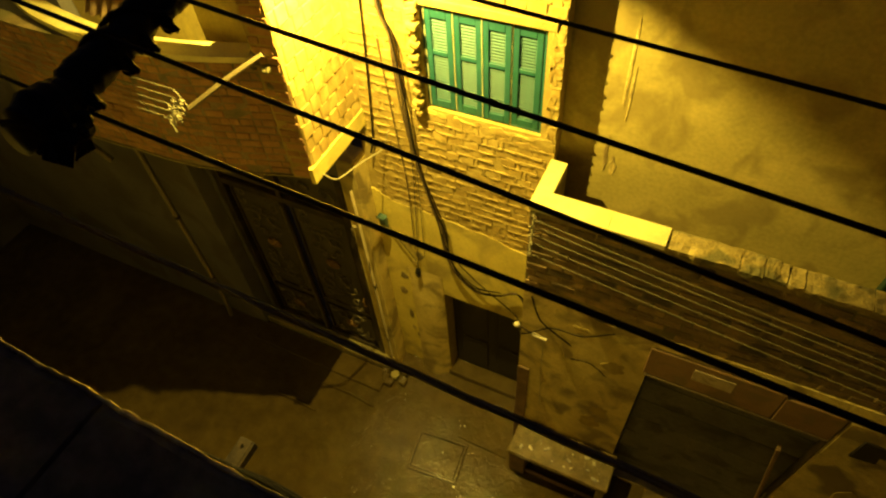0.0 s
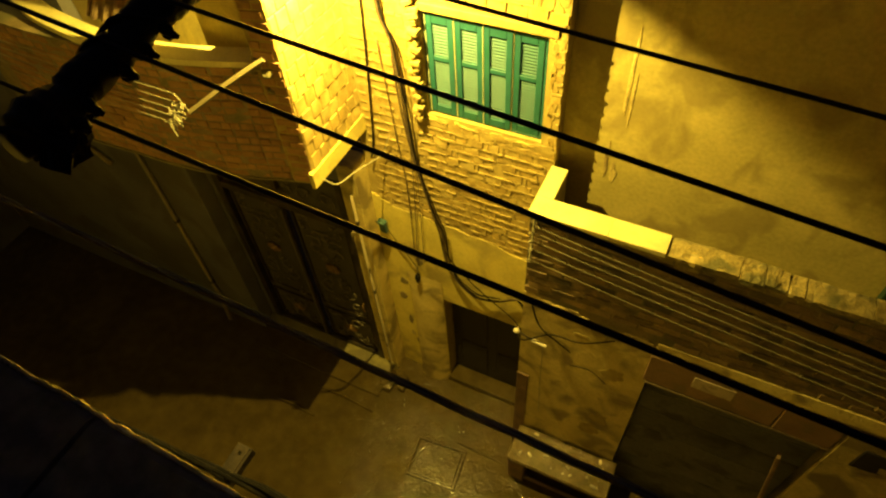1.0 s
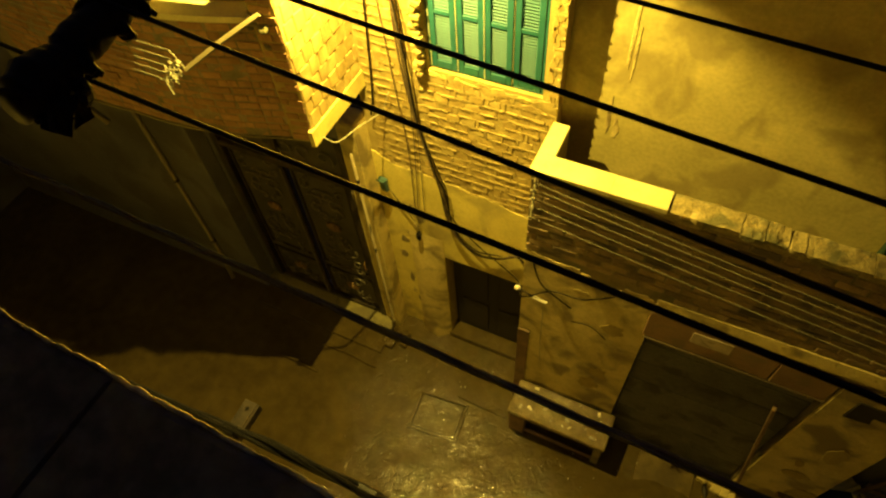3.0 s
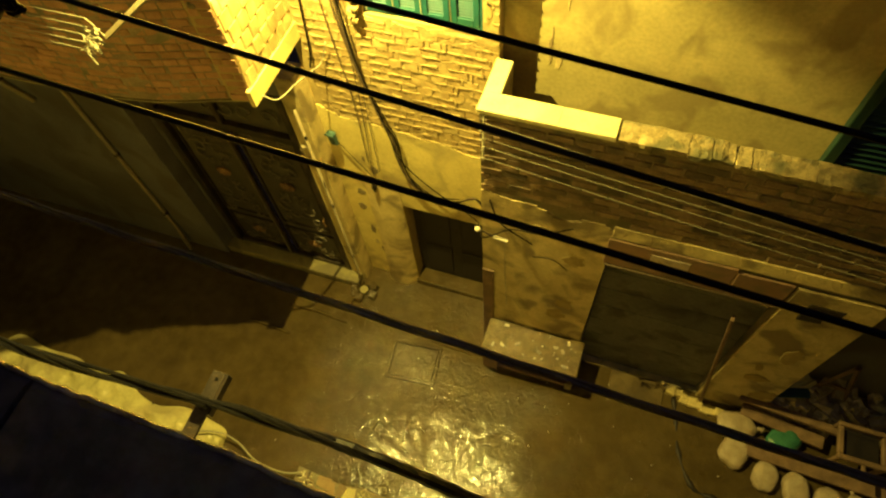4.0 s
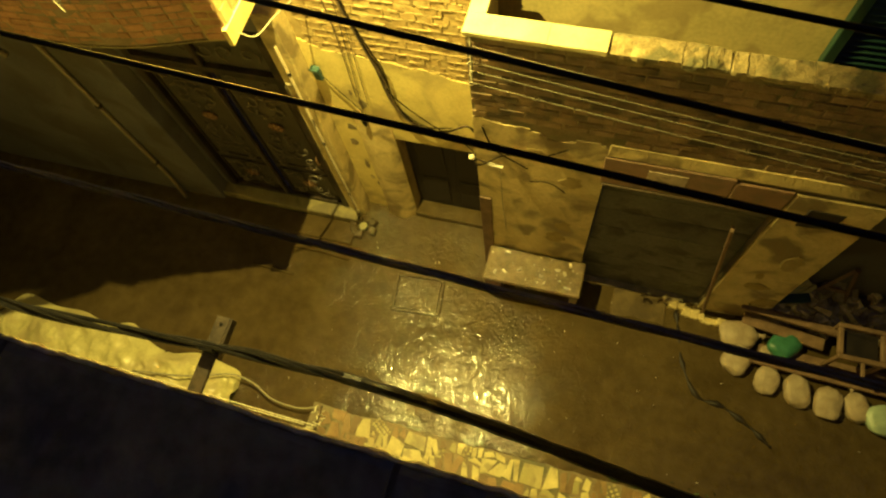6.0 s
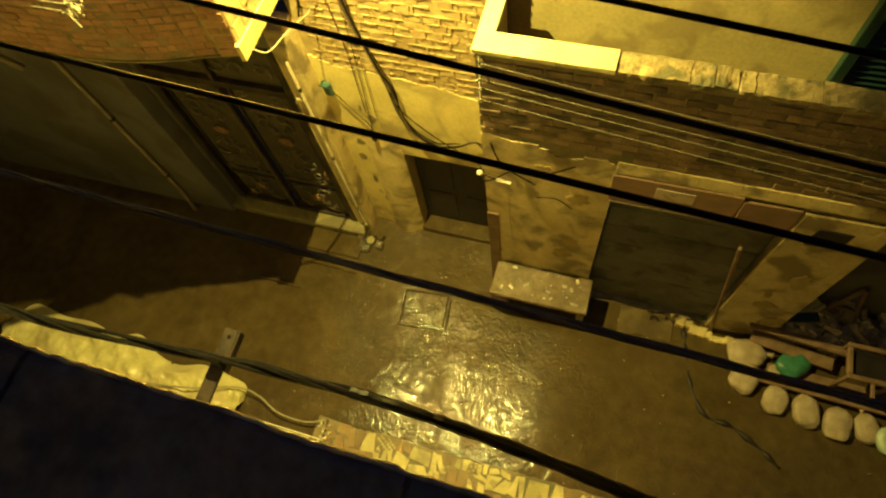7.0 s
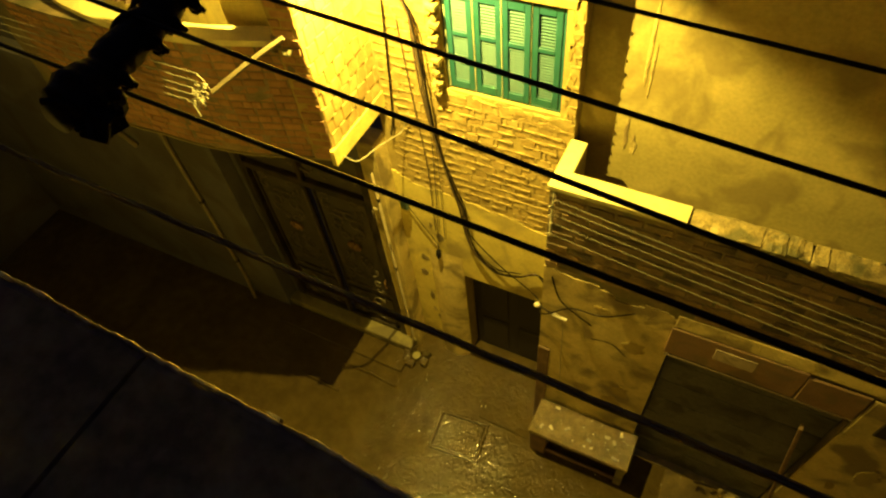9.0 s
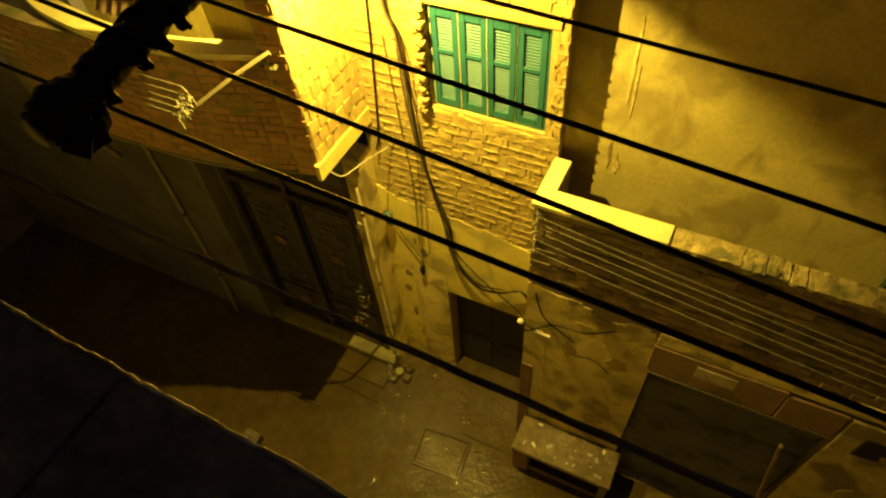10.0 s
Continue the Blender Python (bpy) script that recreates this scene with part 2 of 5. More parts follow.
def add_tube(bm, pts, r, sides=8, rough=0.0):
    """A round tube along points, closed at both ends."""
    pts = [Vector(p) for p in pts]
    rings = []
    for i, p in enumerate(pts):
        d = (pts[min(i + 1, len(pts) - 1)] - pts[max(i - 1, 0)]).normalized()
        a = d.cross(Vector((0, 0, 1)) if abs(d.z) < 0.9 else Vector((1, 0, 0))).normalized()
        b = d.cross(a)
        rr = (r[i] if isinstance(r, (list, tuple)) else r) * (1 + random.uniform(-rough, rough))
        rings.append([bm.verts.new(p + rr * (math.cos(k * math.tau / sides) * a + math.sin(k * math.tau / sides) * b)) for k in range(sides)])
    for r0, r1 in zip(rings, rings[1:]):
        for k in range(sides):
            bm.faces.new((r0[k], r0[(k + 1) % sides], r1[(k + 1) % sides], r1[k]))
    bm.faces.new(rings[0])
    bm.faces.new(rings[-1][::-1])
    return bm


def tube(pts, r, sides=8, rough=0.0):
    bm = add_tube(bmesh.new(), pts, r, sides, rough)
    bmesh.ops.recalc_face_normals(bm, faces=bm.faces)
    return bm


def sagged(a, b, sag, n=16, wave=0.0):
    a, b = Vector(a), Vector(b)
    out = []
    for i in range(n + 1):
        u = i / n
        p = a.lerp(b, u)
        p.z -= sag * 4 * u * (1 - u)
        if wave:
            p += Vector((0, noise.noise(p * 3.0) * wave, noise.noise(p * 3.0 + Vector((7, 3, 1))) * wave))
        out.append(p)
    return out


def smooth_path(pts, n=8):
    """Points of a soft curve through the given ones."""
    pts = [Vector(p) for p in pts]
    ext = [2 * pts[0] - pts[1]] + pts + [2 * pts[-1] - pts[-2]]
    out = []
    for i in range(1, len(ext) - 2):
        p0, p1, p2, p3 = ext[i - 1 : i + 3]
        for k in range(n):
            u = k / n
            out.append(0.5 * (2 * p1 + (p2 - p0) * u + (2 * p0 - 5 * p1 + 4 * p2 - p3) * u * u + (3 * p1 - p0 - 3 * p2 + p3) * u**3))
    return out + [pts[-1]]


def add_prism(bm, outline, z0, z1):
    """An upright prism over a plan outline."""
    lo = [bm.verts.new((x, y, z0)) for x, y in outline]
    hi = [bm.verts.new((x, y, z1)) for x, y in outline]
    n = len(outline)
    for i in range(n):
        bm.faces.new((lo[i], lo[(i + 1) % n], hi[(i + 1) % n], hi[i]))
    bm.faces.new(hi)
    bm.faces.new(lo[::-1])
    bmesh.ops.recalc_face_normals(bm, faces=bm.faces)
    return bm


def brick_meshes(mat, name, length, depth, height, count=5):
    out = []
    for _ in range(count):
        bm = box((-length / 2, -depth / 2, -height / 2), (length / 2, depth / 2, height / 2), 0.006, None, 0.004)
        for v in bm.verts:
            v.co += Vector([random.uniform(-0.0015, 0.0015) for _ in range(3)])
        out.append(mesh_of(bm, name, mat))
    return out


def lay_bricks(parent, meshes, start, along, out, width, z0, z1, pitch, course, skip=lambda u, z: False, proud=0.0, length=0.2):
    """Courses of single bricks on a wall: start is the foot of the wall face, along its run, out its outward normal."""
    start, along, out = Vector(start), Vector(along).normalized(), Vector(out).normalized()
    rot = Matrix((along, -out, Vector((0, 0, 1)))).transposed().to_4x4()
    n, row, z = 0, 0, z0 + course / 2
    while z < z1 - course * 0.3:
        u = (-pitch / 2 if row % 2 else 0) + random.uniform(-0.03, 0.03)
        while u < width:
            a, b = max(u, 0), min(u + pitch, width)
            if b - a > 0.05 and not skip((a + b) / 2, z):
                ob = new("brick", random.choice(meshes))
                m = Matrix.Translation(start + along * ((a + b) / 2) + Vector((0, 0, z + random.uniform(-0.003, 0.003))) + out * (proud + random.uniform(-0.003, 0.003))) @ rot
                m = m @ Euler((random.uniform(-0.012, 0.012), random.uniform(-0.012, 0.012), random.uniform(-0.008, 0.008))).to_matrix().to_4x4()
                m = m @ Matrix.Diagonal(((b - a) / pitch * random.uniform(0.95, 1.0), 1, random.uniform(0.94, 1.03), 1))
                ob.matrix_world = m
                ob.parent = parent
                n += 1
            u += pitch
        z += course
        row += 1
    return n


def lie(x, y):
    """Ground height at a place; slope fits the lamp's glint to the camera's view."""
    u = min(max((x + 0.5) / 2.3, 0.0), 1.0)
    return 0.085 * max(0.0, -y - 1.5) + 0.13 * u * u * (3 - 2 * u) * min(1.0, max(0.0, -y - 0.5))


# ---- the ground ----
def build_ground():
    bm = bmesh.new()
    nx, ny = 150, 44
    xs = [-9 + 18 * i / nx for i in range(nx + 1)]
    ys = [-4.0 + 5.0 * j / ny for j in range(ny + 1)]
    grid = []
    for y in ys:
        row = []
        for x in xs:
            edge = min(1, (x + 9) / 1.0, (9 - x) / 1.0)
            z = (0.025 * noise.noise(Vector((x * 0.8, y * 0.8, 0))) + 0.012 * noise.noise(Vector((x * 3.1, y * 3.1, 4)))) * max(edge, 0) - 0.012 + lie(x, y) * max(edge, 0)
            row.append(bm.verts.new((x, y, z)))
        grid.append(row)
    for j in range(ny):
        for i in range(nx):
            bm.faces.new((grid[j][i], grid[j][i + 1], grid[j + 1][i + 1], grid[j + 1][i]))
    # the same sheet runs on to the horizon
    c = [grid[0][0], grid[0][nx], grid[ny][nx], grid[ny][0]]
    far = [bm.verts.new(p) for p in ((-400, -400, -0.012), (400, -400, -0.012), (400, 400, -0.012), (-400, 400, -0.012))]
    sides = [grid[0], [r[nx] for r in grid], grid[ny][::-1], [r[0] for r in grid][::-1]]
    for k, line in enumerate(sides):
        bm.faces.new([far[k], far[(k + 1) % 4]] + line[::-1])
    bmesh.ops.recalc_face_normals(bm, faces=bm.faces)
    ob = part("ground", bm, GROUND, smooth=True)
    return tagged(ob, "wet brown muddy alley ground glistening with rain", "ground", kind="structure")


ground = build_ground()


# ---- house with the green window ----
def wall_with_holes(name, x0, x1, y0, y1, z0, z1, holes, mat):
    """A thick wall along x, made of the blocks left round its openings, in one mesh."""
    bm = bmesh.new()
    xs = sorted({x0, x1, *[h[0] for h in holes], *[h[1] for h in holes]})
    for a, b in zip(xs, xs[1:]):
        cuts = sorted((h[2], h[3]) for h in holes if h[0] <= a + 1e-6 and h[1] >= b - 1e-6)
        z = z0
        for lo, hi in cuts:
            if lo > z + 1e-6:
                add_box(bm, (a, y0, z), (b, y1, lo))
            z = hi
        if z1 > z:
            add_box(bm, (a, y0, z), (b, y1, z1))
    return part(name, bm, mat)


WIN = (-0.715, 0.29, 4.75, 5.69)
DOOR = (-0.735, 0.40, 0.06, 1.95)
house = tagged(wall_with_holes("wall_north", -1.485, 0.42, 0.0, 0.28, -0.1, 8.6, [WIN, DOOR], MORTAR),
               "yellow-lit brick house wall with plastered lower storey", "wall", kind="structure")

# plaster coat over the lower storey, with an uneven upper edge
def plaster_coat():
    bm = bmesh.new()
    n, th = 36, 0.011
    for i in range(n):
        a, b = -1.479 + 1.899 * i / n, -1.479 + 1.899 * (i + 1) / n
        mid = (a + b) / 2
        top = 3.44 - 0.14 * (mid + 1.4) + 0.10 * noise.noise(Vector((mid * 3, 0, 2))) + 0.03 * noise.noise(Vector((mid * 11, 0, 5)))
        z = DOOR[3] if DOOR[0] < mid < DOOR[1] else 0.0
        add_box(bm, (a, -th, z), (b, 0.001, top))
    bmesh.ops.remove_doubles(bm, verts=bm.verts, dist=0.0005)
    return bm


part("plaster_coat", plaster_coat(), PLASTER, house, "thick yellow plaster coat with stains")
PIL = bmesh.new()
prev = None
for z, k in ((-0.05, 1.15), (0.06, 1.1), (0.2, 0.95), (0.8, 0.8), (1.5, 0.55), (1.95, 0.3), (2.3, 0.02)):
    row = [PIL.verts.new((x, -0.02 - d * k, z)) for x, d in ((-1.18, 0.0), (-1.14, 0.07), (-1.0, 0.11), (-0.88, 0.10), (-0.79, 0.04), (-0.737, 0.0))]
    if prev:
        for i in range(5):
            PIL.faces.new((prev[i], prev[i + 1], row[i + 1], row[i]))
    prev = row
part("door_pilaster", PIL, PLASTER_LOW, house, "crumbling rounded plaster pilaster", smooth=True)
part("lintel", box((-0.80, -0.012, 5.695), (0.36, 0.05, 5.76), 0.006, None, 0.006), MORTAR, house, "pale plaster window lintel")


def rough_edge():
    bm = bmesh.new()
    for i in range(22):
        z = 4.72 + i * 0.055 + random.uniform(-0.01, 0.01)
        s = random.uniform(0.02, 0.05)
        x = -0.77 + random.uniform(-0.03, 0.02)
        add_box(bm, (x - s, -0.05 - random.uniform(0, 0.03), z - 0.022), (x + s, 0.01, z + 0.026), 0.008, Euler((0, random.uniform(-0.5, 0.5), random.uniform(-0.3, 0.3))).to_matrix(), 0.008)
    return bm


part("broken_jamb", rough_edge(), MORTAR, house, "broken brick ends along the window jamb")


def build_window():
    w = thing("window_1", "closed green louvred wooden shutters with worn pale edges", "window", kind="structure", at=(WIN[0], 0.055, WIN[2]))
    x0, x1, z0, z1 = WIN

    def P(name, bm, mat, par, label=""):
        ob = part(name, bm, mat, par, label)
        return ob

    base = Vector((WIN[0], 0.02, WIN[2]))
    fr = bmesh.new()
    y0, y1 = 0.0, 0.07
    for lo, hi in (((x0, y0, z0), (x0 + 0.03, y1, z1)), ((x1 - 0.03, y0, z0), (x1, y1, z1)), ((x0 + 0.03, y0, z1 - 0.03), (x1 - 0.03, y1, z1)), ((x0 + 0.03, y0, z0), (x1 - 0.03, y1, z0 + 0.02))):
        add_box(fr, Vector(lo) - base, Vector(hi) - base, 0.003)
    P("window_frame", fr, GREEN, w)
    n = 4
    wide = (x1 - x0 - 0.06) / n
    for k in range(n):
        a = x0 + 0.03 + k * wide
        b = a + wide - 0.008
        yo = (0.0, 0.006, 0.0, 0.010)[k]
        sh = bmesh.new()
        st = 0.05
        za, zb = z0 + 0.022, z1 - 0.032
        for lo, hi in (((a, yo - 0.01, za), (a + st, yo + 0.03, zb)), ((b - st, yo - 0.01, za), (b, yo + 0.03, zb)), ((a + st, yo - 0.01, za), (b - st, yo + 0.03, za + 0.07)), ((a + st, yo - 0.01, zb - 0.07), (b - st, yo + 0.03, zb)), ((a + st, yo - 0.01, za + 0.50), (b - st, yo + 0.03, za + 0.54))):
            add_box(sh, Vector(lo) - base, Vector(hi) - base, 0.004)
        leaf = P("shutter", sh, GREEN, w)
        part("edge_strip", box(Vector((a - 0.007, yo - 0.014, za)) - base, Vector((a - 0.001, yo + 0.01, zb)) - base, 0.001), GREEN_EDGE, leaf, "bare worn shutter edge")
        slat = mesh_of(box((-(b - a - 2 * st) / 2, -0.016, -0.003), ((b - a - 2 * st) / 2, 0.016, 0.003), 0.001), "slat", GREEN)
        z = za + 0.09
        while z < zb - 0.08:
            if not za + 0.485 < z < za + 0.555:
                ob = new("slat", slat)
                ob.parent = leaf
                ob.matrix_basis = Matrix.Translation(Vector(((a + b) / 2, yo + 0.012, z)) - base) @ Euler((radians(38), 0, 0)).to_matrix().to_4x4()
            z += 0.026
    P("window_backing", box(Vector((x0 + 0.03, 0.05, z0 + 0.02)) - base, Vector((x1 - 0.03, 0.06, z1 - 0.03)) - base), DARK_WOOD, w)
    return w


build_window()


def build_house_door():
    d = thing("door_1", "closed wooden house door, darkened for the shade of its deep recess", "door", kind="structure", at=(-0.16, 0.16, 0.06))
    part("door_leaf", box((-0.56, 0.0, 0.0), (0.55, 0.05, 1.88), 0.005), DARK_WOOD, d)
    for k, (a, b) in enumerate(((-0.45, -0.08), (0.06, 0.44))):
        for z0, z1 in ((0.15, 0.8), (0.95, 1.75)):
            part("door_panel", box((a, -0.015, z0), (b, 0.002, z1), 0.01), DARK_WOOD, d)
    part("threshold", box((-0.60, -0.22, -0.08), (0.56, 0.10, 0.03), 0.012, None, 0.006), GROUND, d, "worn wet threshold")
    return d


build_house_door()

# ---- low building with the terrace ----
XR = 0.41
GAR = (1.66, 3.24, 0.0, 2.86)
FRONT = -0.505
low = tagged(wall_with_holes("wall_east", XR, 3.98, FRONT, FRONT + 0.145, -0.1, 4.50, [GAR], MORTAR_DARK),
             "damp brick terrace wall, toned darker for shade, above patched plaster", "wall", kind="structure")
part("side_wall", box((XR, FRONT + 0.145, -0.1), (XR + 0.13, -0.001, 4.50)), MORTAR_DARK, low)


def low_plaster():
    bm = bmesh.new()
    n = 24
    for i in range(n):
        a, b = XR + (GAR[0] - XR) * i / n, XR + (GAR[0] - XR) * (i + 1) / n
        mid = (a + b) / 2
        top = 3.42 - 0.12 * (mid - XR) + 0.10 * noise.noise(Vector((mid * 3, 1, 2))) + 0.03 * noise.noise(Vector((mid * 12, 1, 5)))
        add_box(bm, (a, FRONT - 0.009, 0.0), (b, FRONT + 0.001, top))
    bmesh.ops.remove_doubles(bm, verts=bm.verts, dist=0.0005)
    return bm


part("plaster_coat", low_plaster(), PLASTER_LOW, low, "patched dirty plaster")
part("lintel_band", box((GAR[0] - 0.02, FRONT - 0.018, 3.19), (3.98, FRONT + 0.001, 3.36), 0.006, None, 0.006), PLASTER_LOW, low, "pale cement band")
part("pier_plaster", box((GAR[1] + 0.002, FRONT - 0.03, -0.05), (3.98, FRONT + 0.001, 3.12), 0.01, None, 0.012), PLASTER_LOW, low, "broken whitish pier plaster")
part("door_post", box((XR - 0.002, FRONT - 0.045, 0.0), (XR + 0.13, FRONT - 0.021, 1.95), 0.006, None, 0.004), WOOD, low, "brown wooden post at the corner")


def blotch(parent, name, mat, cx, cz, rx, rz, y, thick, label):
    """A thin ragged patch on a wall that faces the alley."""
    bm = bmesh.new()
    lo, hi = [], []
    n = 26
    for k in range(n):
        an = k * math.tau / n
        c = Vector((math.cos(an), math.sin(an), 0))
        rr = 1 + 0.5 * noise.noise(c * 1.3 + Vector((cx * 9, cz * 5, 0))) + 0.3 * noise.noise(c * 4 + Vector((cx * 9, cz * 5, 3)))
        lo.append(bm.verts.new((cx + rx * rr * c.x, y, cz + rz * rr * c.y)))
        hi.append(bm.verts.new((cx + (rx * rr - 0.004) * c.x, y - thick, cz + (rz * rr - 0.004) * c.y)))
    for k in range(n):
        bm.faces.new((lo[k], lo[(k + 1) % n], hi[(k + 1) % n], hi[k]))
    bm.faces.new(hi)
    bmesh.ops.recalc_face_normals(bm, faces=bm.faces)
    return part(name, bm, mat, parent, label)


for k in range(15):
    blotch(house, "flaked_patch", MORTAR_DARK if k % 3 else PLASTER_LOW, random.uniform(-1.36, -0.92), 0.35 + k * 0.17, random.uniform(0.02, 0.07), random.uniform(0.04, 0.13), -0.010, 0.004, "flaked plaster")
for k in range(4):
    blotch(low, "flaked_patch", MORTAR, random.uniform(0.6, 1.6), random.uniform(0.7, 3.1), random.uniform(0.03, 0.14), random.uniform(0.03, 0.16), FRONT - 0.0085, 0.004, "flaked plaster")
for k in range(4):
    blotch(low, "flaked_patch", MORTAR, random.uniform(3.35, 3.9), random.uniform(0.4, 2.5), random.uniform(0.04, 0.14), random.uniform(0.05, 0.2), FRONT - 0.042, 0.004, "flaked plaster")

for k in range(26):
    blotch(house, "mortar_smear", (MORTAR, BRICK, PLASTER)[(k * 7) % 5 % 3], -0.72 + 0.041 * k + random.uniform(-0.04, 0.04), 4.695 - 0.09 * random.random() ** 2, random.uniform(0.04, 0.10), random.uniform(0.02, 0.05), 0.001, random.uniform(0.005, 0.008), "mortar smeared over bricks")
for k in range(16):
    blotch(house, "mortar_smear", (MORTAR, BRICK)[k % 2], random.uniform(0.325, 0.385), 4.72 + 0.09 * k, random.uniform(0.02, 0.035), random.uniform(0.04, 0.09), 0.001, 0.0045, "mortar smeared over bricks")

# coping: new cream slabs, then worn stones
cop = thing("parapet_coping", "smooth cream coping slabs on the terrace parapet", "coping", at=(XR, FRONT, 4.50))
for x0, y0, x1, y1 in ((0, 0, 0.30, 0.145), (0.303, 0, 0.62, 0.145), (0.623, 0, 1.046, 0.145), (0, 0.148, 0.13, 0.503)):
    part("coping_slab", box((x0 - 0.008, y0 - (0.046 if y0 == 0 else 0.0), 0.0), (x1, y1 + 0.004, 0.048), 0.004, None, 0.002), COPING, cop)
old = thing("worn_parapet_stones", "broken uneven coping stones along the terrace parapet", "coping", at=(1.46, FRONT, 4.50))
u = 0.002
while u < 2.5:
    w = random.choice((0.11, 0.16, 0.2, 0.28, 0.42, 0.5))
    tall, tilt, back_in = random.uniform(0.0, 0.032), random.uniform(-0.03, 0.03), random.uniform(-0.012, 0.012)
    bm = box((u, -0.042 + back_in, -0.012), (u + w - random.uniform(0.0, 0.012), 0.148, 0.014 + tall))
    bmesh.ops.subdivide_edges(bm, edges=bm.edges[:], cuts=9, use_grid_fill=True)
    for v in bm.verts:
        q = v.co * 11
        top = v.co.z > 0.008
        chip = max(0.0, noise.noise(q * 0.9 + Vector((0, 0, 9))) - 0.05) + 0.15 * max(0.0, noise.noise(q * 2.6 + Vector((4, 0, 0))))
        near_edge = 1.0 if v.co.y < 0.03 else 0.35
        v.co.z += (tilt * (v.co.x - u - w / 2) + 0.006 * noise.noise(q * 3) + 0.002 * noise.noise(q * 7) - 0.04 * chip * near_edge) * top
        v.co.y += 0.03 * chip * (v.co.y < 0.0) + 0.010 * noise.noise(q * 1.3 + Vector((3, 0, 0)))
        v.co.x += 0.008 * noise.noise(q * 1.4)
    part("coping_stone", bm, OLD_COPING, old)
    u += w

# ragged cement strip below the worn stones
u = 0.62
while u < 3.3:
    w = random.uniform(0.08, 0.22)
    h = 0.05 + 0.05 * noise.noise(Vector((u * 4, 2, 0)))
    part("cement_strip", box((XR + u, FRONT - random.uniform(0.012, 0.022), 4.485 - h), (XR + u + w, FRONT + 0.001, 4.487), 0.004, None, 0.008), OLD_COPING, low, "greenish cement strip under the coping")
    u += w + (0.05 if random.random() < 0.3 else 0.001)

BACK_Y = 0.133
terrace = tagged(part("terrace_floor", box((XR + 0.13, FRONT + 0.146, 3.5), (3.98, BACK_Y - 0.001, 3.6)), CONCRETE), "grey concrete terrace floor", "floor", kind="structure")
back = tagged(part("wall_terrace", box((0.421, BACK_Y, 3.41), (6.5, 0.45, 8.6)), RENDERED), "smooth ochre cement wall behind the terrace", "wall", kind="structure")

for cx, cz, rx, rz in ((0.86, 5.45, 0.014, 0.34), (0.90, 5.25, 0.010, 0.22), (0.80, 4.62, 0.02, 0.16), (0.87, 4.52, 0.025, 0.10)):
    blotch(back, "damp_streak", PLASTER_LOW, cx, cz, rx, rz, BACK_Y, 0.003, "dark damp streak")


def side_shutter():
    s = thing("green_terrace_door", "dark green louvred door standing on the terrace", "door", at=(3.0, 0.045, 3.6))
    part("door_frame", box((0, 0, 0), (0.08, 0.08, 2.2), 0.006), GREEN_DARK, s)
    part("door_frame", box((0.86, 0, 0), (0.94, 0.08, 2.2), 0.006), GREEN_DARK, s)
    part("rail", box((0.08, 0.0, 2.1), (0.86, 0.08, 2.2), 0.004), GREEN_DARK, s)
    me = mesh_of(box((-0.39, -0.03, -0.004), (0.39, 0.03, 0.004), 0.002), "slat", GREEN_DARK)
    for k in range(34):
        ob = new("slat", me)
        ob.parent = s
        ob.matrix_basis = Matrix.Translation((0.47, 0.04, 0.08 + k * 0.06)) @ Euler((radians(35), 0, 0)).to_matrix().to_4x4()
    return s


side_shutter()


def build_garage():
    g = thing("garage_door", "dark weathered plank shop door closed under a red board", "door", at=(GAR[0], FRONT + 0.06, 0.0))
    n, wdt = 7, GAR[1] - GAR[0]
    for k in range(n):
        z0, z1 = 0.05 + k * 0.40, 0.05 + (k + 1) * 0.40 - 0.012
        part("plank", box((0.02, random.uniform(0, 0.006), z0), (wdt - 0.02, 0.05, z1 + 0.006), 0.004, None, 0.002), SHOP_DOOR, g)
    board = thing("red_lintel_board", "faded red painted board over the shop door", "sign board", at=(GAR[0], FRONT, 2.74))
    part("board", box((-0.04, -0.034, 0.0), (1.08, -0.012, 0.44), 0.006, None, 0.004), RED_BOARD, board)
    part("board", box((1.09, -0.038, -0.01), (1.56, -0.012, 0.40), 0.006, None, 0.006), RED_BOARD, board)
    part("metal_edge", tube([(-0.02, -0.046, 0.0), (0.5, -0.047, 0.004), (1.56, -0.047, -0.006)], 0.009, 6), WIRE_OLD, board, "rusty edge strip")
    plate = part("sign_plate", box((0.36, -0.044, 0.19), (0.70, -0.0385, 0.36), 0.002), SIGN, board, "blank faded white sign")
    return g


build_garage()

# beyond the pier: an unlit store, put in as dark surfaces
# flat near-black patch paints the shade of a hole in the pier
part("pier_hole_shade", box((3.42, FRONT - 0.036, 2.62), (3.74, FRONT - 0.029, 2.92), 0.01, None, 0.015), DARK_WOOD, low, "flat near-black patch for a hole's shade in the pier")
# shallow dark-grey wall stands in for the store's unlit depth
tagged(part("wall_east_end", box((3.985, 0.02, -0.1), (9.0, 0.249, 3.409)), GREY_WALL), "recessed dark-grey wall standing in for the unlit store", "wall", kind="structure")
tagged(part("beam_east", box((3.985, FRONT - 0.02, 3.0), (9.0, FRONT + 0.145, 4.5), 0.01), MORTAR_DARK), "dark brick beam over the open store", "wall", kind="structure")


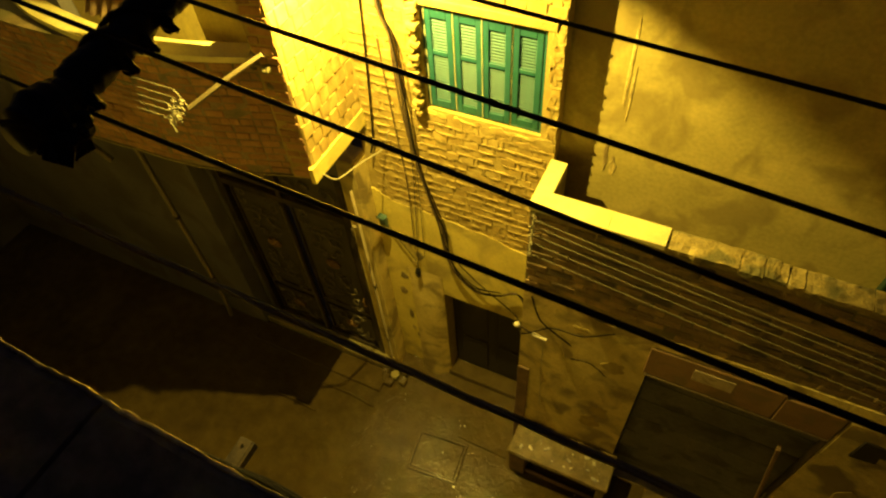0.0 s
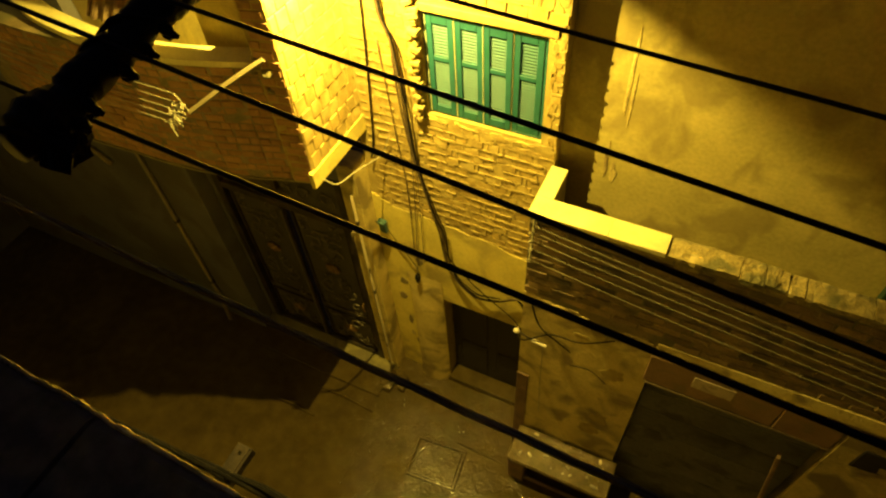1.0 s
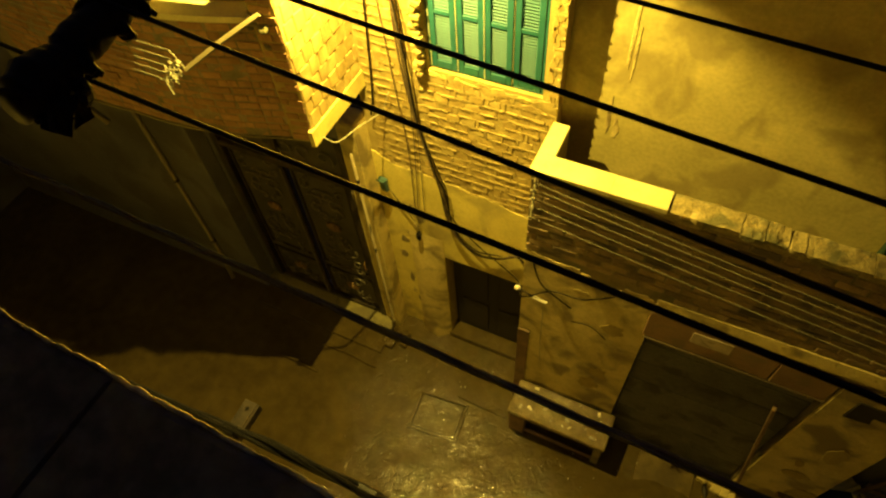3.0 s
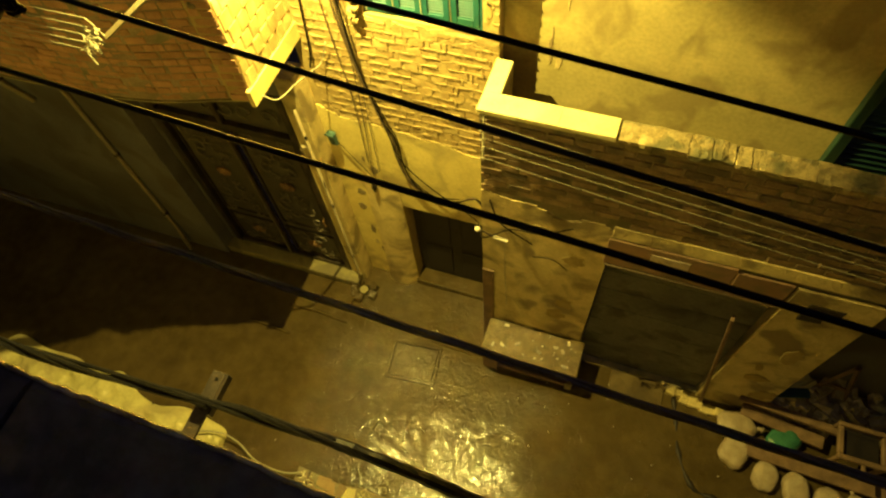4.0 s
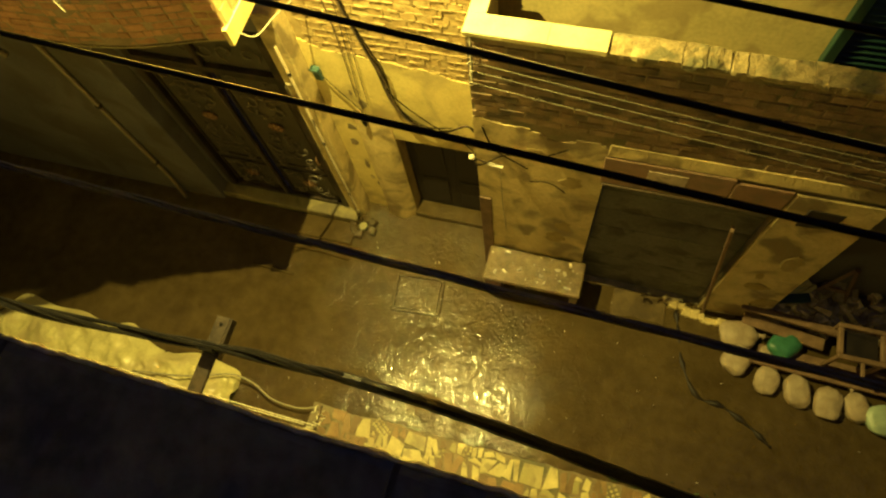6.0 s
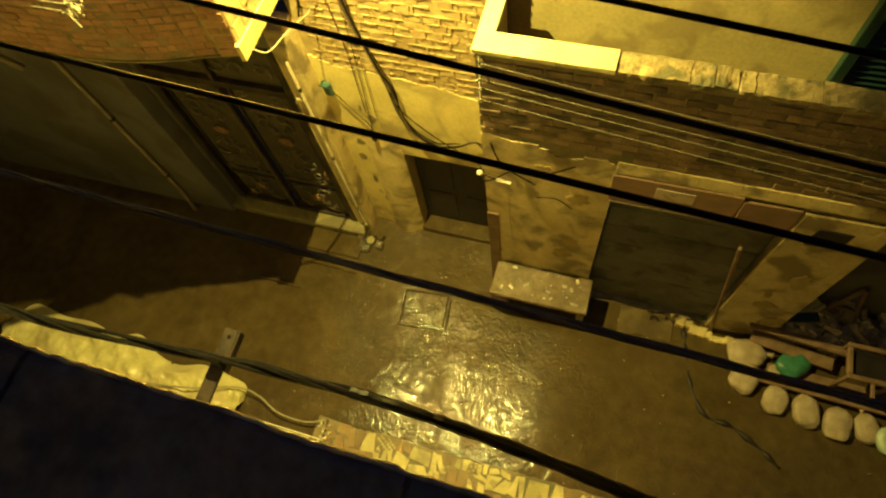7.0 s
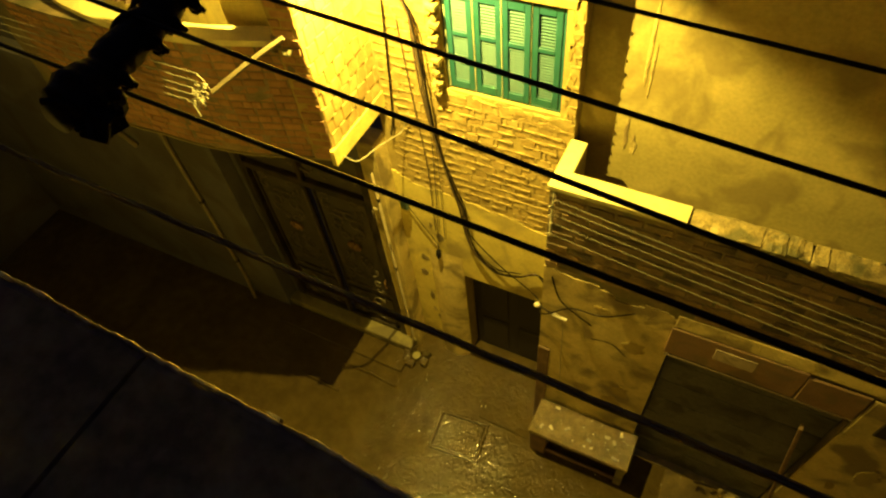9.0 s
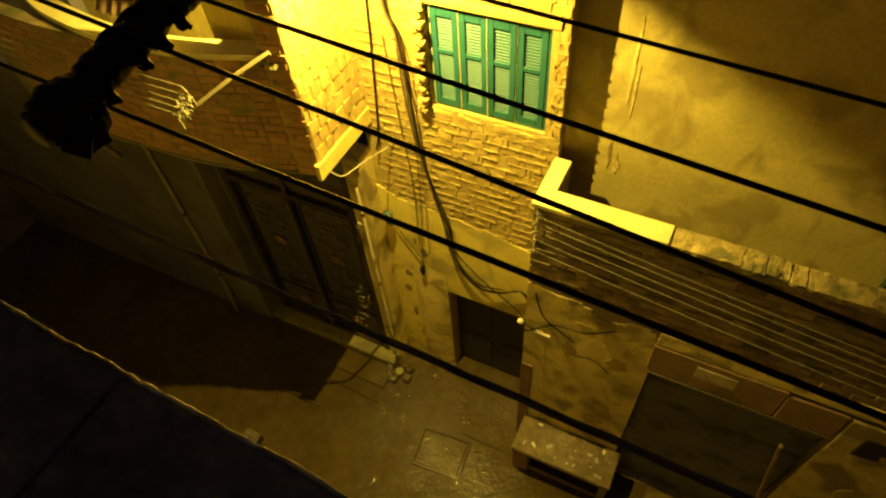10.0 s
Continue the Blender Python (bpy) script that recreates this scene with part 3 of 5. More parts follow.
def build_bench():
    b = thing("masonry_bench", "low brick and cement bench littered with scraps", "bench", at=(0.50, FRONT - 0.025, 0.0))
    w, dp, h = 1.22, 0.46, 0.64
    part("bench_top", box((0, -dp, h - 0.08), (w, 0.0, h), 0.012, None, 0.008), WET_CEMENT, b)
    part("bench_side", box((0.02, -dp + 0.01, -0.03), (0.22, 0.0, h - 0.081), 0.012, None, 0.008), WOOD, b, "brown boarded end")
    part("bench_side", box((1.12, -dp + 0.01, -0.03), (1.21, 0.0, h - 0.081), 0.012, None, 0.006), CONCRETE, b)
    # near-black panel puts the opening's shade into colour
    part("bench_back", box((0.221, -0.06, -0.03), (1.119, -0.005, h - 0.081)), DARK_WOOD, b)
    part("bench_rail", box((0.221, -dp + 0.05, 0.02), (1.119, -dp + 0.08, 0.09), 0.008, None, 0.005), WOOD, b, "wooden front rail")
    return b


build_bench()


def bench_litter():
    bm = bmesh.new()
    for _ in range(34):
        x, y = 0.54 + (1 - random.random() ** 2) * 1.1, FRONT - 0.06 - random.random() * 0.38
        s = random.choice((0.005, 0.008, 0.012, 0.018, 0.03))
        add_box(bm, (x - s, y - s * 0.5, 0.641), (x + s, y + s * 0.5, 0.645 + s * 0.5), 0, Euler((0, 0, random.uniform(0, 3))).to_matrix(), 0.006)
    return tagged(part("bench_litter", bm, RUBBISH), "small wet scraps and chips on the bench", "litter", kind="stuff")


bench_litter()
part("ramp_slab", box((2.16, -1.03, -0.05), (2.84, -0.53, 0.045), 0.012, None, 0.012), MUD_SLAB, low, "worn concrete slab before the shop")

# ---- house with the gate ----
GW = -0.20
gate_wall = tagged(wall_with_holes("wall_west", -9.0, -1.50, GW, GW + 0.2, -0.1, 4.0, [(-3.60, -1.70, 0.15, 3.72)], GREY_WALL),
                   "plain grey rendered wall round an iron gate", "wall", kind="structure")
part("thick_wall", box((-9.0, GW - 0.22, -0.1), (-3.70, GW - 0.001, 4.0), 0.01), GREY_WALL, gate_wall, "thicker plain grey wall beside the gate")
part("corner_pier", box((-1.70, GW - 0.02, -0.05), (-1.48, 0.02, 4.0), 0.012, None, 0.008), PLASTER_LOW, gate_wall, "stained plaster corner pier")


def build_gate():
    g = thing("iron_gate", "dark double-leaf iron gate with bronze scroll ornament", "gate", at=(-3.60, GW + 0.05, 0.15))
    W, Hh = 1.90, 3.57
    fr = bmesh.new()
    for lo, hi in (((0, -0.075, 0), (0.10, 0.06, Hh)), ((W - 0.08, -0.075, 0), (W, 0.06, Hh)), ((0.10, -0.06, Hh - 0.07), (W - 0.08, 0.06, Hh)), ((0.10, -0.06, 0), (W - 0.08, 0.06, 0.06)), ((0.10, -0.07, 2.82), (W - 0.08, 0.06, 2.91))):
        add_box(fr, lo, hi, 0.006)
    part("gate_frame", fr, IRON, g)
    part("centre_post", box((W / 2 - 0.035, -0.085, 0.06), (W / 2 + 0.035, -0.021, 2.819), 0.012), IRON, g)
    part("centre_bead", tube([(W / 2, -0.088, 0.08), (W / 2, -0.088, 2.80)], 0.012, 8), ORNAMENT, g)
    part("fanlight", box((0.10, 0.0, 2.92), (W - 0.08, 0.015, Hh - 0.07)), GATE_PANEL, g)
    part("fanlight_post", box((W / 2 - 0.03, -0.07, 2.911), (W / 2 + 0.03, -0.001, Hh - 0.071), 0.008), IRON, g)

    def scroll(par, cx, cz, r, turn, flip):
        pts = []
        for k in range(15):
            a = turn + flip * k * 0.42
            rr = r * (1 - k / 17)
            pts.append((cx + rr * math.cos(a), -0.028, cz + rr * math.sin(a)))
        part("scroll", tube(pts, 0.011, 5), ORNAMENT, par)

    for a, b in ((0.105, W / 2 - 0.04), (W / 2 + 0.04, W - 0.085)):
        leaf = part("gate_leaf", box((a, 0.0, 0.065), (b, 0.02, 2.815)), GATE_PANEL, g)
        for z0, z1 in ((0.12, 0.77), (0.89, 2.77)):
            bd = bmesh.new()
            for lo, hi in (((a + 0.04, -0.025, z0), (a + 0.065, 0.0, z1)), ((b - 0.065, -0.025, z0), (b - 0.04, 0.0, z1)), ((a + 0.065, -0.025, z0), (b - 0.065, 0.0, z0 + 0.025)), ((a + 0.065, -0.025, z1 - 0.025), (b - 0.065, 0.0, z1))):
                add_box(bd, lo, hi, 0.004)
            part("panel_border", bd, IRON, leaf)
            cx, cz = (a + b) / 2, (z0 + z1) / 2
            hh = (z1 - z0) / 2
            for sx in (-1, 1):
                for sz in (-1, 1):
                    scroll(leaf, cx + sx * 0.14, cz + sz * hh * 0.5, min(0.13, hh * 0.5), 0.6 if sx > 0 else 2.5, sx * sz)
                    if hh > 0.5:
                        scroll(leaf, cx + sx * 0.15, cz + sz * hh * 0.34, 0.11, 2.2 if sx > 0 else 0.9, -sx * sz)
                        scroll(leaf, cx + sx * 0.05, cz + sz * hh * 0.64, 0.10, 0.4 if sx > 0 else 2.7, sx * sz)
                        scroll(leaf, cx + sx * 0.20, cz + sz * hh * 0.93, 0.07, 0.4 if sx > 0 else 2.7, sx * sz)
                    if hh > 0.3:
                        scroll(leaf, cx + sx * 0.22, cz + sz * hh * 0.78, 0.08, 1.0 if sx > 0 else 2.1, -sx * sz)
                        scroll(leaf, cx + sx * 0.08, cz + sz * hh * 0.2, 0.07, 0.2 if sx > 0 else 2.9, sx * sz)
            ro = bmesh.new()
            for k in range(8):
                an = k * math.tau / 8
                bmesh.ops.create_icosphere(ro, subdivisions=1, radius=0.045, matrix=Matrix.Translation((cx + 0.07 * math.cos(an), -0.02, cz + 0.05 * math.sin(an))) @ Matrix.Diagonal((1, 0.5, 0.8, 1)))
            bmesh.ops.create_icosphere(ro, subdivisions=2, radius=0.05, matrix=Matrix.Translation((cx, -0.03, cz)) @ Matrix.Diagonal((1, 0.6, 0.9, 1)))
            part("rosette", ro, ROSE, leaf, "coppery flower rosette", smooth=True)
    for k in range(6):
        scroll(g, 0.30 + k * 0.26, 3.16, 0.13, 0.5 + k, 1 if k % 2 else -1)
    part("gate_handle", tube([(W - 0.12, -0.05, 1.15), (W - 0.12, -0.08, 1.18), (W - 0.12, -0.08, 1.3), (W - 0.12, -0.05, 1.33)], 0.012, 6), ROSE, g, "brass handle")
    return g


build_gate()


def build_step():
    s = thing("gate_step", "worn concrete step in front of the gate", "step", at=(-2.6, GW, 0.0))
    part("step", box((-1.09, -0.19, -0.05), (1.06, -0.001, 0.15), 0.014, None, 0.008), CONCRETE, s)
    part("kerb", box((-1.09, -0.52, -0.05), (1.06, -0.191, 0.03), 0.008, None, 0.008), GROUND, s)
    return s


build_step()


def downpipe(name, label, pts, r):
    p = thing(name, label, "pipe", at=pts[0])
    o = Vector(pts[0])
    part("pipe_run", tube([Vector(q) - o for q in pts], r, 10), PVC, p, smooth=True)
    zs = [pts[0][2] + (pts[1][2] - pts[0][2]) * u for u in (0.12, 0.5, 0.88)]
    for z in zs:
        u = (z - pts[0][2]) / (pts[1][2] - pts[0][2])
        c = Vector(pts[0]).lerp(Vector(pts[1]), u) - o
        part("pipe_clip", tube([c - Vector((0, 0, 0.02)), c + Vector((0, 0, 0.02))], r * 1.35, 10), IRON, p)
    return p


downpipe("downpipe", "pale plastic downpipe at the corner of the gate", [(-1.535, -0.27, 3.66), (-1.535, -0.27, 0.36), (-1.50, -0.36, 0.26)], 0.016)
downpipe("drainpipe", "grey drainpipe on the rendered wall", [(-4.38, -0.45, 3.98), (-4.38, -0.45, 0.45), (-4.28, -0.55, 0.05)], 0.03)
hook = thing("pipe_hook", "bent pale pipe stub beside the gate", "pipe", at=(-1.62, -0.26, 3.05))
part("stub", tube([(0.07, 0, 0.02), (0.0, -0.02, 0.05), (-0.02, -0.02, 0.0), (-0.02, -0.02, -0.12)], 0.014, 8), PVC, hook, smooth=True)


def valve_box():
    v = thing("gully_cover", "broken cement gully round the pipe foot", "drain", at=(-1.44, -0.42, 0.0))
    bm = bmesh.new()
    for k in range(7):
        a = k * math.tau / 9 + random.uniform(-0.3, 0.3)
        add_box(bm, (0.15 * math.cos(a) - 0.05, 0.13 * math.sin(a) - 0.05, -0.03), (0.15 * math.cos(a) + 0.05, 0.13 * math.sin(a) + 0.05, 0.05 + random.uniform(0, 0.07)), 0.012, None, 0.02)
    part("rim", bm, GROUND, v)
    part("bowl", tube([(0, 0, 0.02), (0, 0, 0.07)], 0.06, 12), CONCRETE, v, "pale cup at the pipe end")
    return v


valve_box()


# ---- the balcony ----
BZ0, BZ1 = 4.508, 5.52
CURVE = smooth_path([(-1.40, -0.833, 0), (-1.824, -0.934, 0), (-2.432, -1.054, 0), (-3.161, -1.146, 0), (-3.852, -1.174, 0), (-4.682, -1.118, 0)], 6)


def band(outer, z0, z1, thick, lip=0.0):
    """A curved wall band that follows the balcony's edge."""
    bm = bmesh.new()
    rows = []
    for i, p in enumerate(outer):
        d = (outer[min(i + 1, len(outer) - 1)] - outer[max(i - 1, 0)]).normalized()
        n = Vector((-d.y, d.x, 0))
        if n.y > 0:
            n = -n
        a, b = p + n * lip, p - n * thick
        rows.append([bm.verts.new((q.x, q.y, z)) for q, z in ((a, z0), (a, z1), (b, z1), (b, z0))])
    for r0, r1 in zip(rows, rows[1:]):
        for k in range(4):
            bm.faces.new((r0[k], r0[(k + 1) % 4], r1[(k + 1) % 4], r1[k]))
    bm.faces.new(rows[0])
    bm.faces.new(rows[-1][::-1])
    bmesh.ops.recalc_face_normals(bm, faces=bm.faces)
    return bm


EDGE = CURVE
CURVE = smooth_path([(-1.40, -0.777, 0), (-1.686, -0.851, 0), (-1.999, -0.952, 0), (-2.34, -1.035, 0), (-2.875, -1.091, 0), (-3.345, -1.054, 0), (-3.852, -0.952, 0), (-4.406, -0.704, 0), (-4.664, -0.362, 0)], 5)
balcony = thing("balcony", "curved brick balcony with cream coping and concrete edge", "balcony", kind="structure", at=(0, 0, 0))
FACE = [p for p in CURVE if p.x > -2.93] + [Vector((p.x, p.y + 0.051, 0)) for p in EDGE if p.x < -3.07]
parapet = part("parapet", band(FACE[3:], BZ0 - 0.129, BZ1 - 0.002, 0.12), MORTAR_DARK, balcony)
part("coping", band(CURVE[3:], BZ1, BZ1 + 0.05, 0.16, 0.025), COPING, balcony, "smooth cream balcony coping")
slab_out = [(p.x, p.y + 0.14) for p in FACE] + [(-4.68, -0.002), (-1.42, -0.002)]
part("drip_edge", band(FACE[1:], BZ0 - 0.146, BZ0 - 0.130, 0.13, 0.014), CONCRETE, balcony, "thin rough concrete drip edge")
part("balcony_slab", add_prism(bmesh.new(), slab_out, BZ0 - 0.13, BZ0), CONCRETE, balcony, "rough concrete slab edge")
column = part("side_wall", add_prism(bmesh.new(), [(-1.412, -0.812), (-1.49, -0.80), (-1.49, -0.002), (-1.412, -0.002)], BZ0 - 0.11, 6.06), MORTAR, balcony)
post = part("corner_post", add_prism(bmesh.new(), [(-1.414, -0.814), (-1.612, -0.853), (-1.598, -0.759), (-1.50, -0.74)], BZ0 - 0.124, 8.6), MORTAR, balcony)
part("side_lip", add_prism(bmesh.new(), [(-1.425, -0.856), (-1.388, -0.85), (-1.388, -0.004), (-1.411, -0.004)], BZ0 - 0.143, BZ0 + 0.025), PLASTER, balcony, "smooth plastered band under the side wall")
part("balcony_back", box((-4.68, -0.06, BZ0 + 0.002), (-1.495, -0.003, 8.6)), PLASTER, balcony, "pale yellow balcony back wall")
part("inner_panel", box((-2.239, -0.676, BZ0 + 0.01), (-1.58, -0.62, 6.72), 0.006), PLASTER, balcony, "smooth yellow screen panel")

rug = thing("hanging_rug", "striped brown rug draped over the balcony rail", "rug", at=(-2.977, -0.952, BZ1 + 0.05))
rb = bmesh.new()
g0 = None
for i in range(25):
    x = -0.3 + 0.6 * i / 24
    fold = 0.02 * math.sin(i * 1.4)
    row = [rb.verts.new((x, 0.10 + fold, 0.012)), rb.verts.new((x, 0.35 + fold, 0.30)), rb.verts.new((x, 0.50 + fold, 0.75))]
    if g0:
        for k in range(2):
            rb.faces.new((g0[k], row[k], row[k + 1], g0[k + 1]))
    g0 = row
bmesh.ops.solidify(rb, geom=rb.faces[:], thickness=0.01)
part("rug_cloth", rb, RUG, rug)

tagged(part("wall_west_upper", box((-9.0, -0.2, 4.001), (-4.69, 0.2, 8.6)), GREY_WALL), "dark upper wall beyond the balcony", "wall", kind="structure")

# ---- own building, behind and below the camera ----
# acts as a reflector that brightens the fronts across the alley
own = tagged(part("wall_south", box((-9.0, -4.1, -0.1), (9.0, -3.64, 7.24)), OWN_WALL), "house wall below the ledge, cream to bounce the lamp's light", "wall", kind="structure")


def build_ledge():
    l = thing("window_ledge", "dark rough concrete ledge with joints", "ledge", kind="structure", at=(0, 0, 0))
    cuts = [-6.0, -2.2, -0.9, 0.85, 1.345, 2.9, 6.0]
    for a, b in zip(cuts, cuts[1:]):
        bm = bmesh.new()
        n = max(4, int((b - a) / 0.04))
        prev = None
        for i in range(n + 1):
            x = a + 0.004 + (b - a - 0.008) * i / n
            ye = -3.537 - 0.0234 * (x + 1) + 0.010 * noise.noise(Vector((x * 6, 1, 0))) + 0.004 * noise.noise(Vector((x * 25, 1, 0)))
            zt = 7.545 - 0.0523 * (x + 1)
            zt = min(max(zt, 7.35), 7.62)
            row = [bm.verts.new(q) for q in ((x, ye - 0.03, zt - 0.05), (x, ye + 0.002, zt - 0.006 - 0.005 * noise.noise(Vector((x * 40, 3, 0)))), (x, ye - 0.010, zt), (x, -4.1, zt + 0.01), (x, -4.1, zt - 0.10))]
            if prev:
                for k in range(5):
                    bm.faces.new((prev[k], row[k], row[(k + 1) % 5], prev[(k + 1) % 5]))
            else:
                bm.faces.new(row)
            prev = row
        bm.faces.new(prev[::-1])
        bmesh.ops.recalc_face_normals(bm, faces=bm.faces)
        part("ledge_slab", bm, LEDGE, l)
    core = bmesh.new()
    prev = None
    for i in range(301):
        x = -6.0 + 12.0 * i / 300
        zt = min(max(7.545 - 0.0523 * (x + 1), 7.35), 7.62) - 0.009
        ye = -3.536 - 0.0234 * (x + 1) + 0.010 * noise.noise(Vector((x * 6, 1, 0)))
        row = [core.verts.new(q) for q in ((x, ye, zt - 0.015), (x, ye, zt), (x, -4.1, zt), (x, -4.1, zt - 0.015))]
        if prev:
            for k in range(4):
                core.faces.new((prev[k], row[k], row[(k + 1) % 4], prev[(k + 1) % 4]))
        prev = row
    bmesh.ops.recalc_face_normals(core, faces=core.faces)
    part("joint_bed", core, LEDGE, l)
    # thin pale rim added to draw the highlight on the ledge's edge
    edge = []
    for i in range(420):
        x = -2.0 + 4.2 * i / 419
        edge.append((x, -3.534 - 0.0234 * (x + 1) + 0.010 * noise.noise(Vector((x * 6, 1, 0))) + 0.003 * noise.noise(Vector((x * 60, 1, 0))), 7.541 - 0.0523 * (x + 1) + 0.002 * noise.noise(Vector((x * 50, 4, 0)))))
    part("highlight_rim", tube(edge, [0.0035 + 0.0025 * noise.noise(Vector((i * 0.4, 6, 0))) for i in range(420)], 6), RIM, l, "thin rough pale rim, the ledge edge's highlight put into colour")
    return l


build_ledge()
tagged(part("wall_south_upper", box((-9.0, -4.6, 7.31), (9.0, -4.3, 9.8)), OWN_WALL), "unseen cream house wall added behind the ledge", "wall", kind="structure")


# ---- overhead wires ----
def overhead(name, a, b, r, sag=0.0, twisted=False, mat=RUBBER, label="black overhead cable crossing the alley"):
    """a and b give y and z at x = -1 and x = 2.5; the cable runs on past both."""
    def at(x):
        u = (x + 1) / 3.5
        return Vector((x, a[0] + (b[0] - a[0]) * u, a[1] + (b[1] - a[1]) * u))

    o = thing(name, label, "cable", group="overhead cables", at=at(0.7))
    lo, hi = at(-9.02), at(9.02)
    pts = [p - Vector(o.location) for p in sagged(lo, hi, sag, 60)]
    if twisted:
        for k in range(3):
            q = []
            for i, p in enumerate(sagged(lo, hi, sag, 420)):
                ang = i * 0.55 + k * math.tau / 3
                q.append(p - Vector(o.location) + Vector((0, 0.0036 * math.cos(ang), 0.0036 * math.sin(ang))))
            # lighter brown strands put the cable's glint into their colour
            part("strand", tube(q, 0.0032, 5), WIRE_OLD, o)
    else:
        part("cable_run", tube(pts, r * 0.88, 8), mat, o, smooth=True)
    return o


overhead("overhead_cable", (-1.83, 7.082), (-2.154, 7.069), 0.0085)
overhead("overhead_cable", (-2.672, 7.474), (-2.856, 7.298), 0.0068)
overhead("overhead_cable", (-2.882, 7.52), (-2.926, 7.115), 0.0072)
overhead("overhead_cable", (-2.964, 7.279), (-3.137, 7.223), 0.0075)
overhead("twisted_cable", (-3.247, 7.256), (-3.386, 7.351), 0.006, twisted=True, label="twisted black service cable along the ledge, lightened for its glint")

# added end walls that close the alley and hold the cable ends
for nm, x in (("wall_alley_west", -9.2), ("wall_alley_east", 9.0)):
    tagged(part(nm, box((x, -4.1, -0.1), (x + 0.2, 0.25, 8.6)), GREY_WALL), "added dark-grey wall closing the alley", "wall", kind="structure")


# ---- the street lamp ----
def street_lamp():
    n = HOOD.normalized()
    s = thing("street_lamp", "out-of-view sodium street lamp with a hood added to cut its light", "street lamp", at=LAMP)
    a = n.orthogonal().normalized()
    b = n.cross(a)
    # hood is added out of view to block the lamp's upward light
    bm = bmesh.new()
    rings = []
    for r, h in ((0.02, 0.09), (0.07, 0.08), (0.11, 0.045), (0.15, 0.0), (0.146, -0.004), (0.105, 0.040), (0.06, 0.07), (0.02, 0.08)):
        rings.append([bm.verts.new(n * h + r * (math.cos(k * math.tau / 24) * a + math.sin(k * math.tau / 24) * b)) for k in range(24)])
    for r0, r1 in zip(rings, rings[1:]):
        for k in range(24):
            bm.faces.new((r0[k], r0[(k + 1) % 24], r1[(k + 1) % 24], r1[k]))
    bm.faces.new(rings[0])
    bm.faces.new(rings[-1])
    bmesh.ops.recalc_face_normals(bm, faces=bm.faces)
    part("hood", bm, IRON, s, smooth=True)
    part("lamp_arm", tube([n * 0.10, n * 0.2 + Vector((0.0, 0.1, 0.1)), Vector((0.05, 0.45, 0.5)), Vector((0.05, 0.66, 0.5))], 0.02, 8), IRON, s)
    return s


street_lamp()

# ---- cables on the house wall ----
def wall_cable(name, label, pts, r, mat=WIRE_OLD, clips=()):
    o = thing(name, label, "cable", at=pts[0])
    base = Vector(pts[0])
    part("cable_run", tube([p - base for p in smooth_path(pts, 8)], r, 6), mat, o, smooth=True)
    return o


MAIN = [(-1.04, -0.05, 6.4), (-1.04, -0.05, 5.68), (-0.96, -0.05, 5.42), (-0.93, -0.06, 5.06), (-0.91, -0.06, 4.66), (-0.86, -0.06, 4.15), (-0.72, -0.06, 3.51), (-0.66, -0.05, 3.27), (-0.58, -0.06, 2.64), (-0.32, -0.07, 2.35), (-0.04, -0.06, 2.38), (0.18, -0.06, 2.55), (0.32, -0.06, 2.34)]
for k, (dx, r) in enumerate(((0, 0.011), (0.022, 0.008), (-0.02, 0.009), (0.035, 0.006))):
    wall_cable("wall_cable", "dark service cables hanging in a bundle on the wall",
               [(x + dx * (1 + 0.6 * math.sin(i * 1.7 + k)), y - 0.006 * (k % 2), z + 0.03 * k * (i > 7) * (i < 11)) for i, (x, y, z) in enumerate(MAIN[: len(MAIN) - (k > 1) * 2])], r, RUBBER if k % 2 else WIRE_OLD)
wall_cable("wall_cable", "loose cable looping above the house door", [(-0.68, -0.05, 3.17), (-0.57, -0.06, 2.85), (-0.24, -0.07, 2.5), (0.2, -0.08, 2.15), (0.42, -0.53, 2.62), (0.71, -0.54, 2.92), (1.01, -0.54, 2.97), (1.29, -0.54, 3.2)], 0.007, RUBBER)
wall_cable("wall_cable", "loose cable end on the plaster", [(0.50, -0.54, 3.34), (0.56, -0.54, 3.1), (0.65, -0.545, 2.95), (0.93, -0.54, 2.74)], 0.008, RUBBER)
wall_cable("wall_cable", "cable end on the plaster", [(0.95, -0.54, 2.5), (1.15, -0.545, 2.55), (1.32, -0.54, 2.4)], 0.006, RUBBER)
wall_cable("wall_cable", "thin cable running straight down the wall", [(-0.98, -0.035, 5.4), (-0.92, -0.035, 4.33), (-0.95, -0.035, 3.48), (-1.03, -0.04, 2.28)], 0.005)
wall_cable("wall_cable", "thin cable running straight down the wall", [(-1.10, -0.035, 5.4), (-1.05, -0.035, 4.42), (-1.01, -0.035, 3.71), (-1.03, -0.04, 2.71)], 0.005)
wall_cable("wall_cable", "thin cable running straight down the wall", [(-0.90, -0.035, 4.6), (-0.88, -0.035, 4.0), (-0.90, -0.035, 3.3), (-0.92, -0.04, 2.6)], 0.004)
wall_cable("wall_cable", "black cable down the corner beside the balcony", [(-1.17, -0.04, 6.3), (-1.19, -0.04, 5.65), (-1.24, -0.04, 4.98), (-1.31, -0.04, 4.27), (-1.36, -0.05, 4.05)], 0.010, RUBBER)
wall_cable("wall_cable", "pale loose wire below the balcony corner", [(-1.38, -0.75, 4.40), (-1.30, -0.676, 4.30), (-1.25, -0.45, 4.27), (-1.25, -0.2, 4.17), (-1.22, -0.05, 4.15), (-1.12, -0.05, 4.4)], 0.006, CORD)
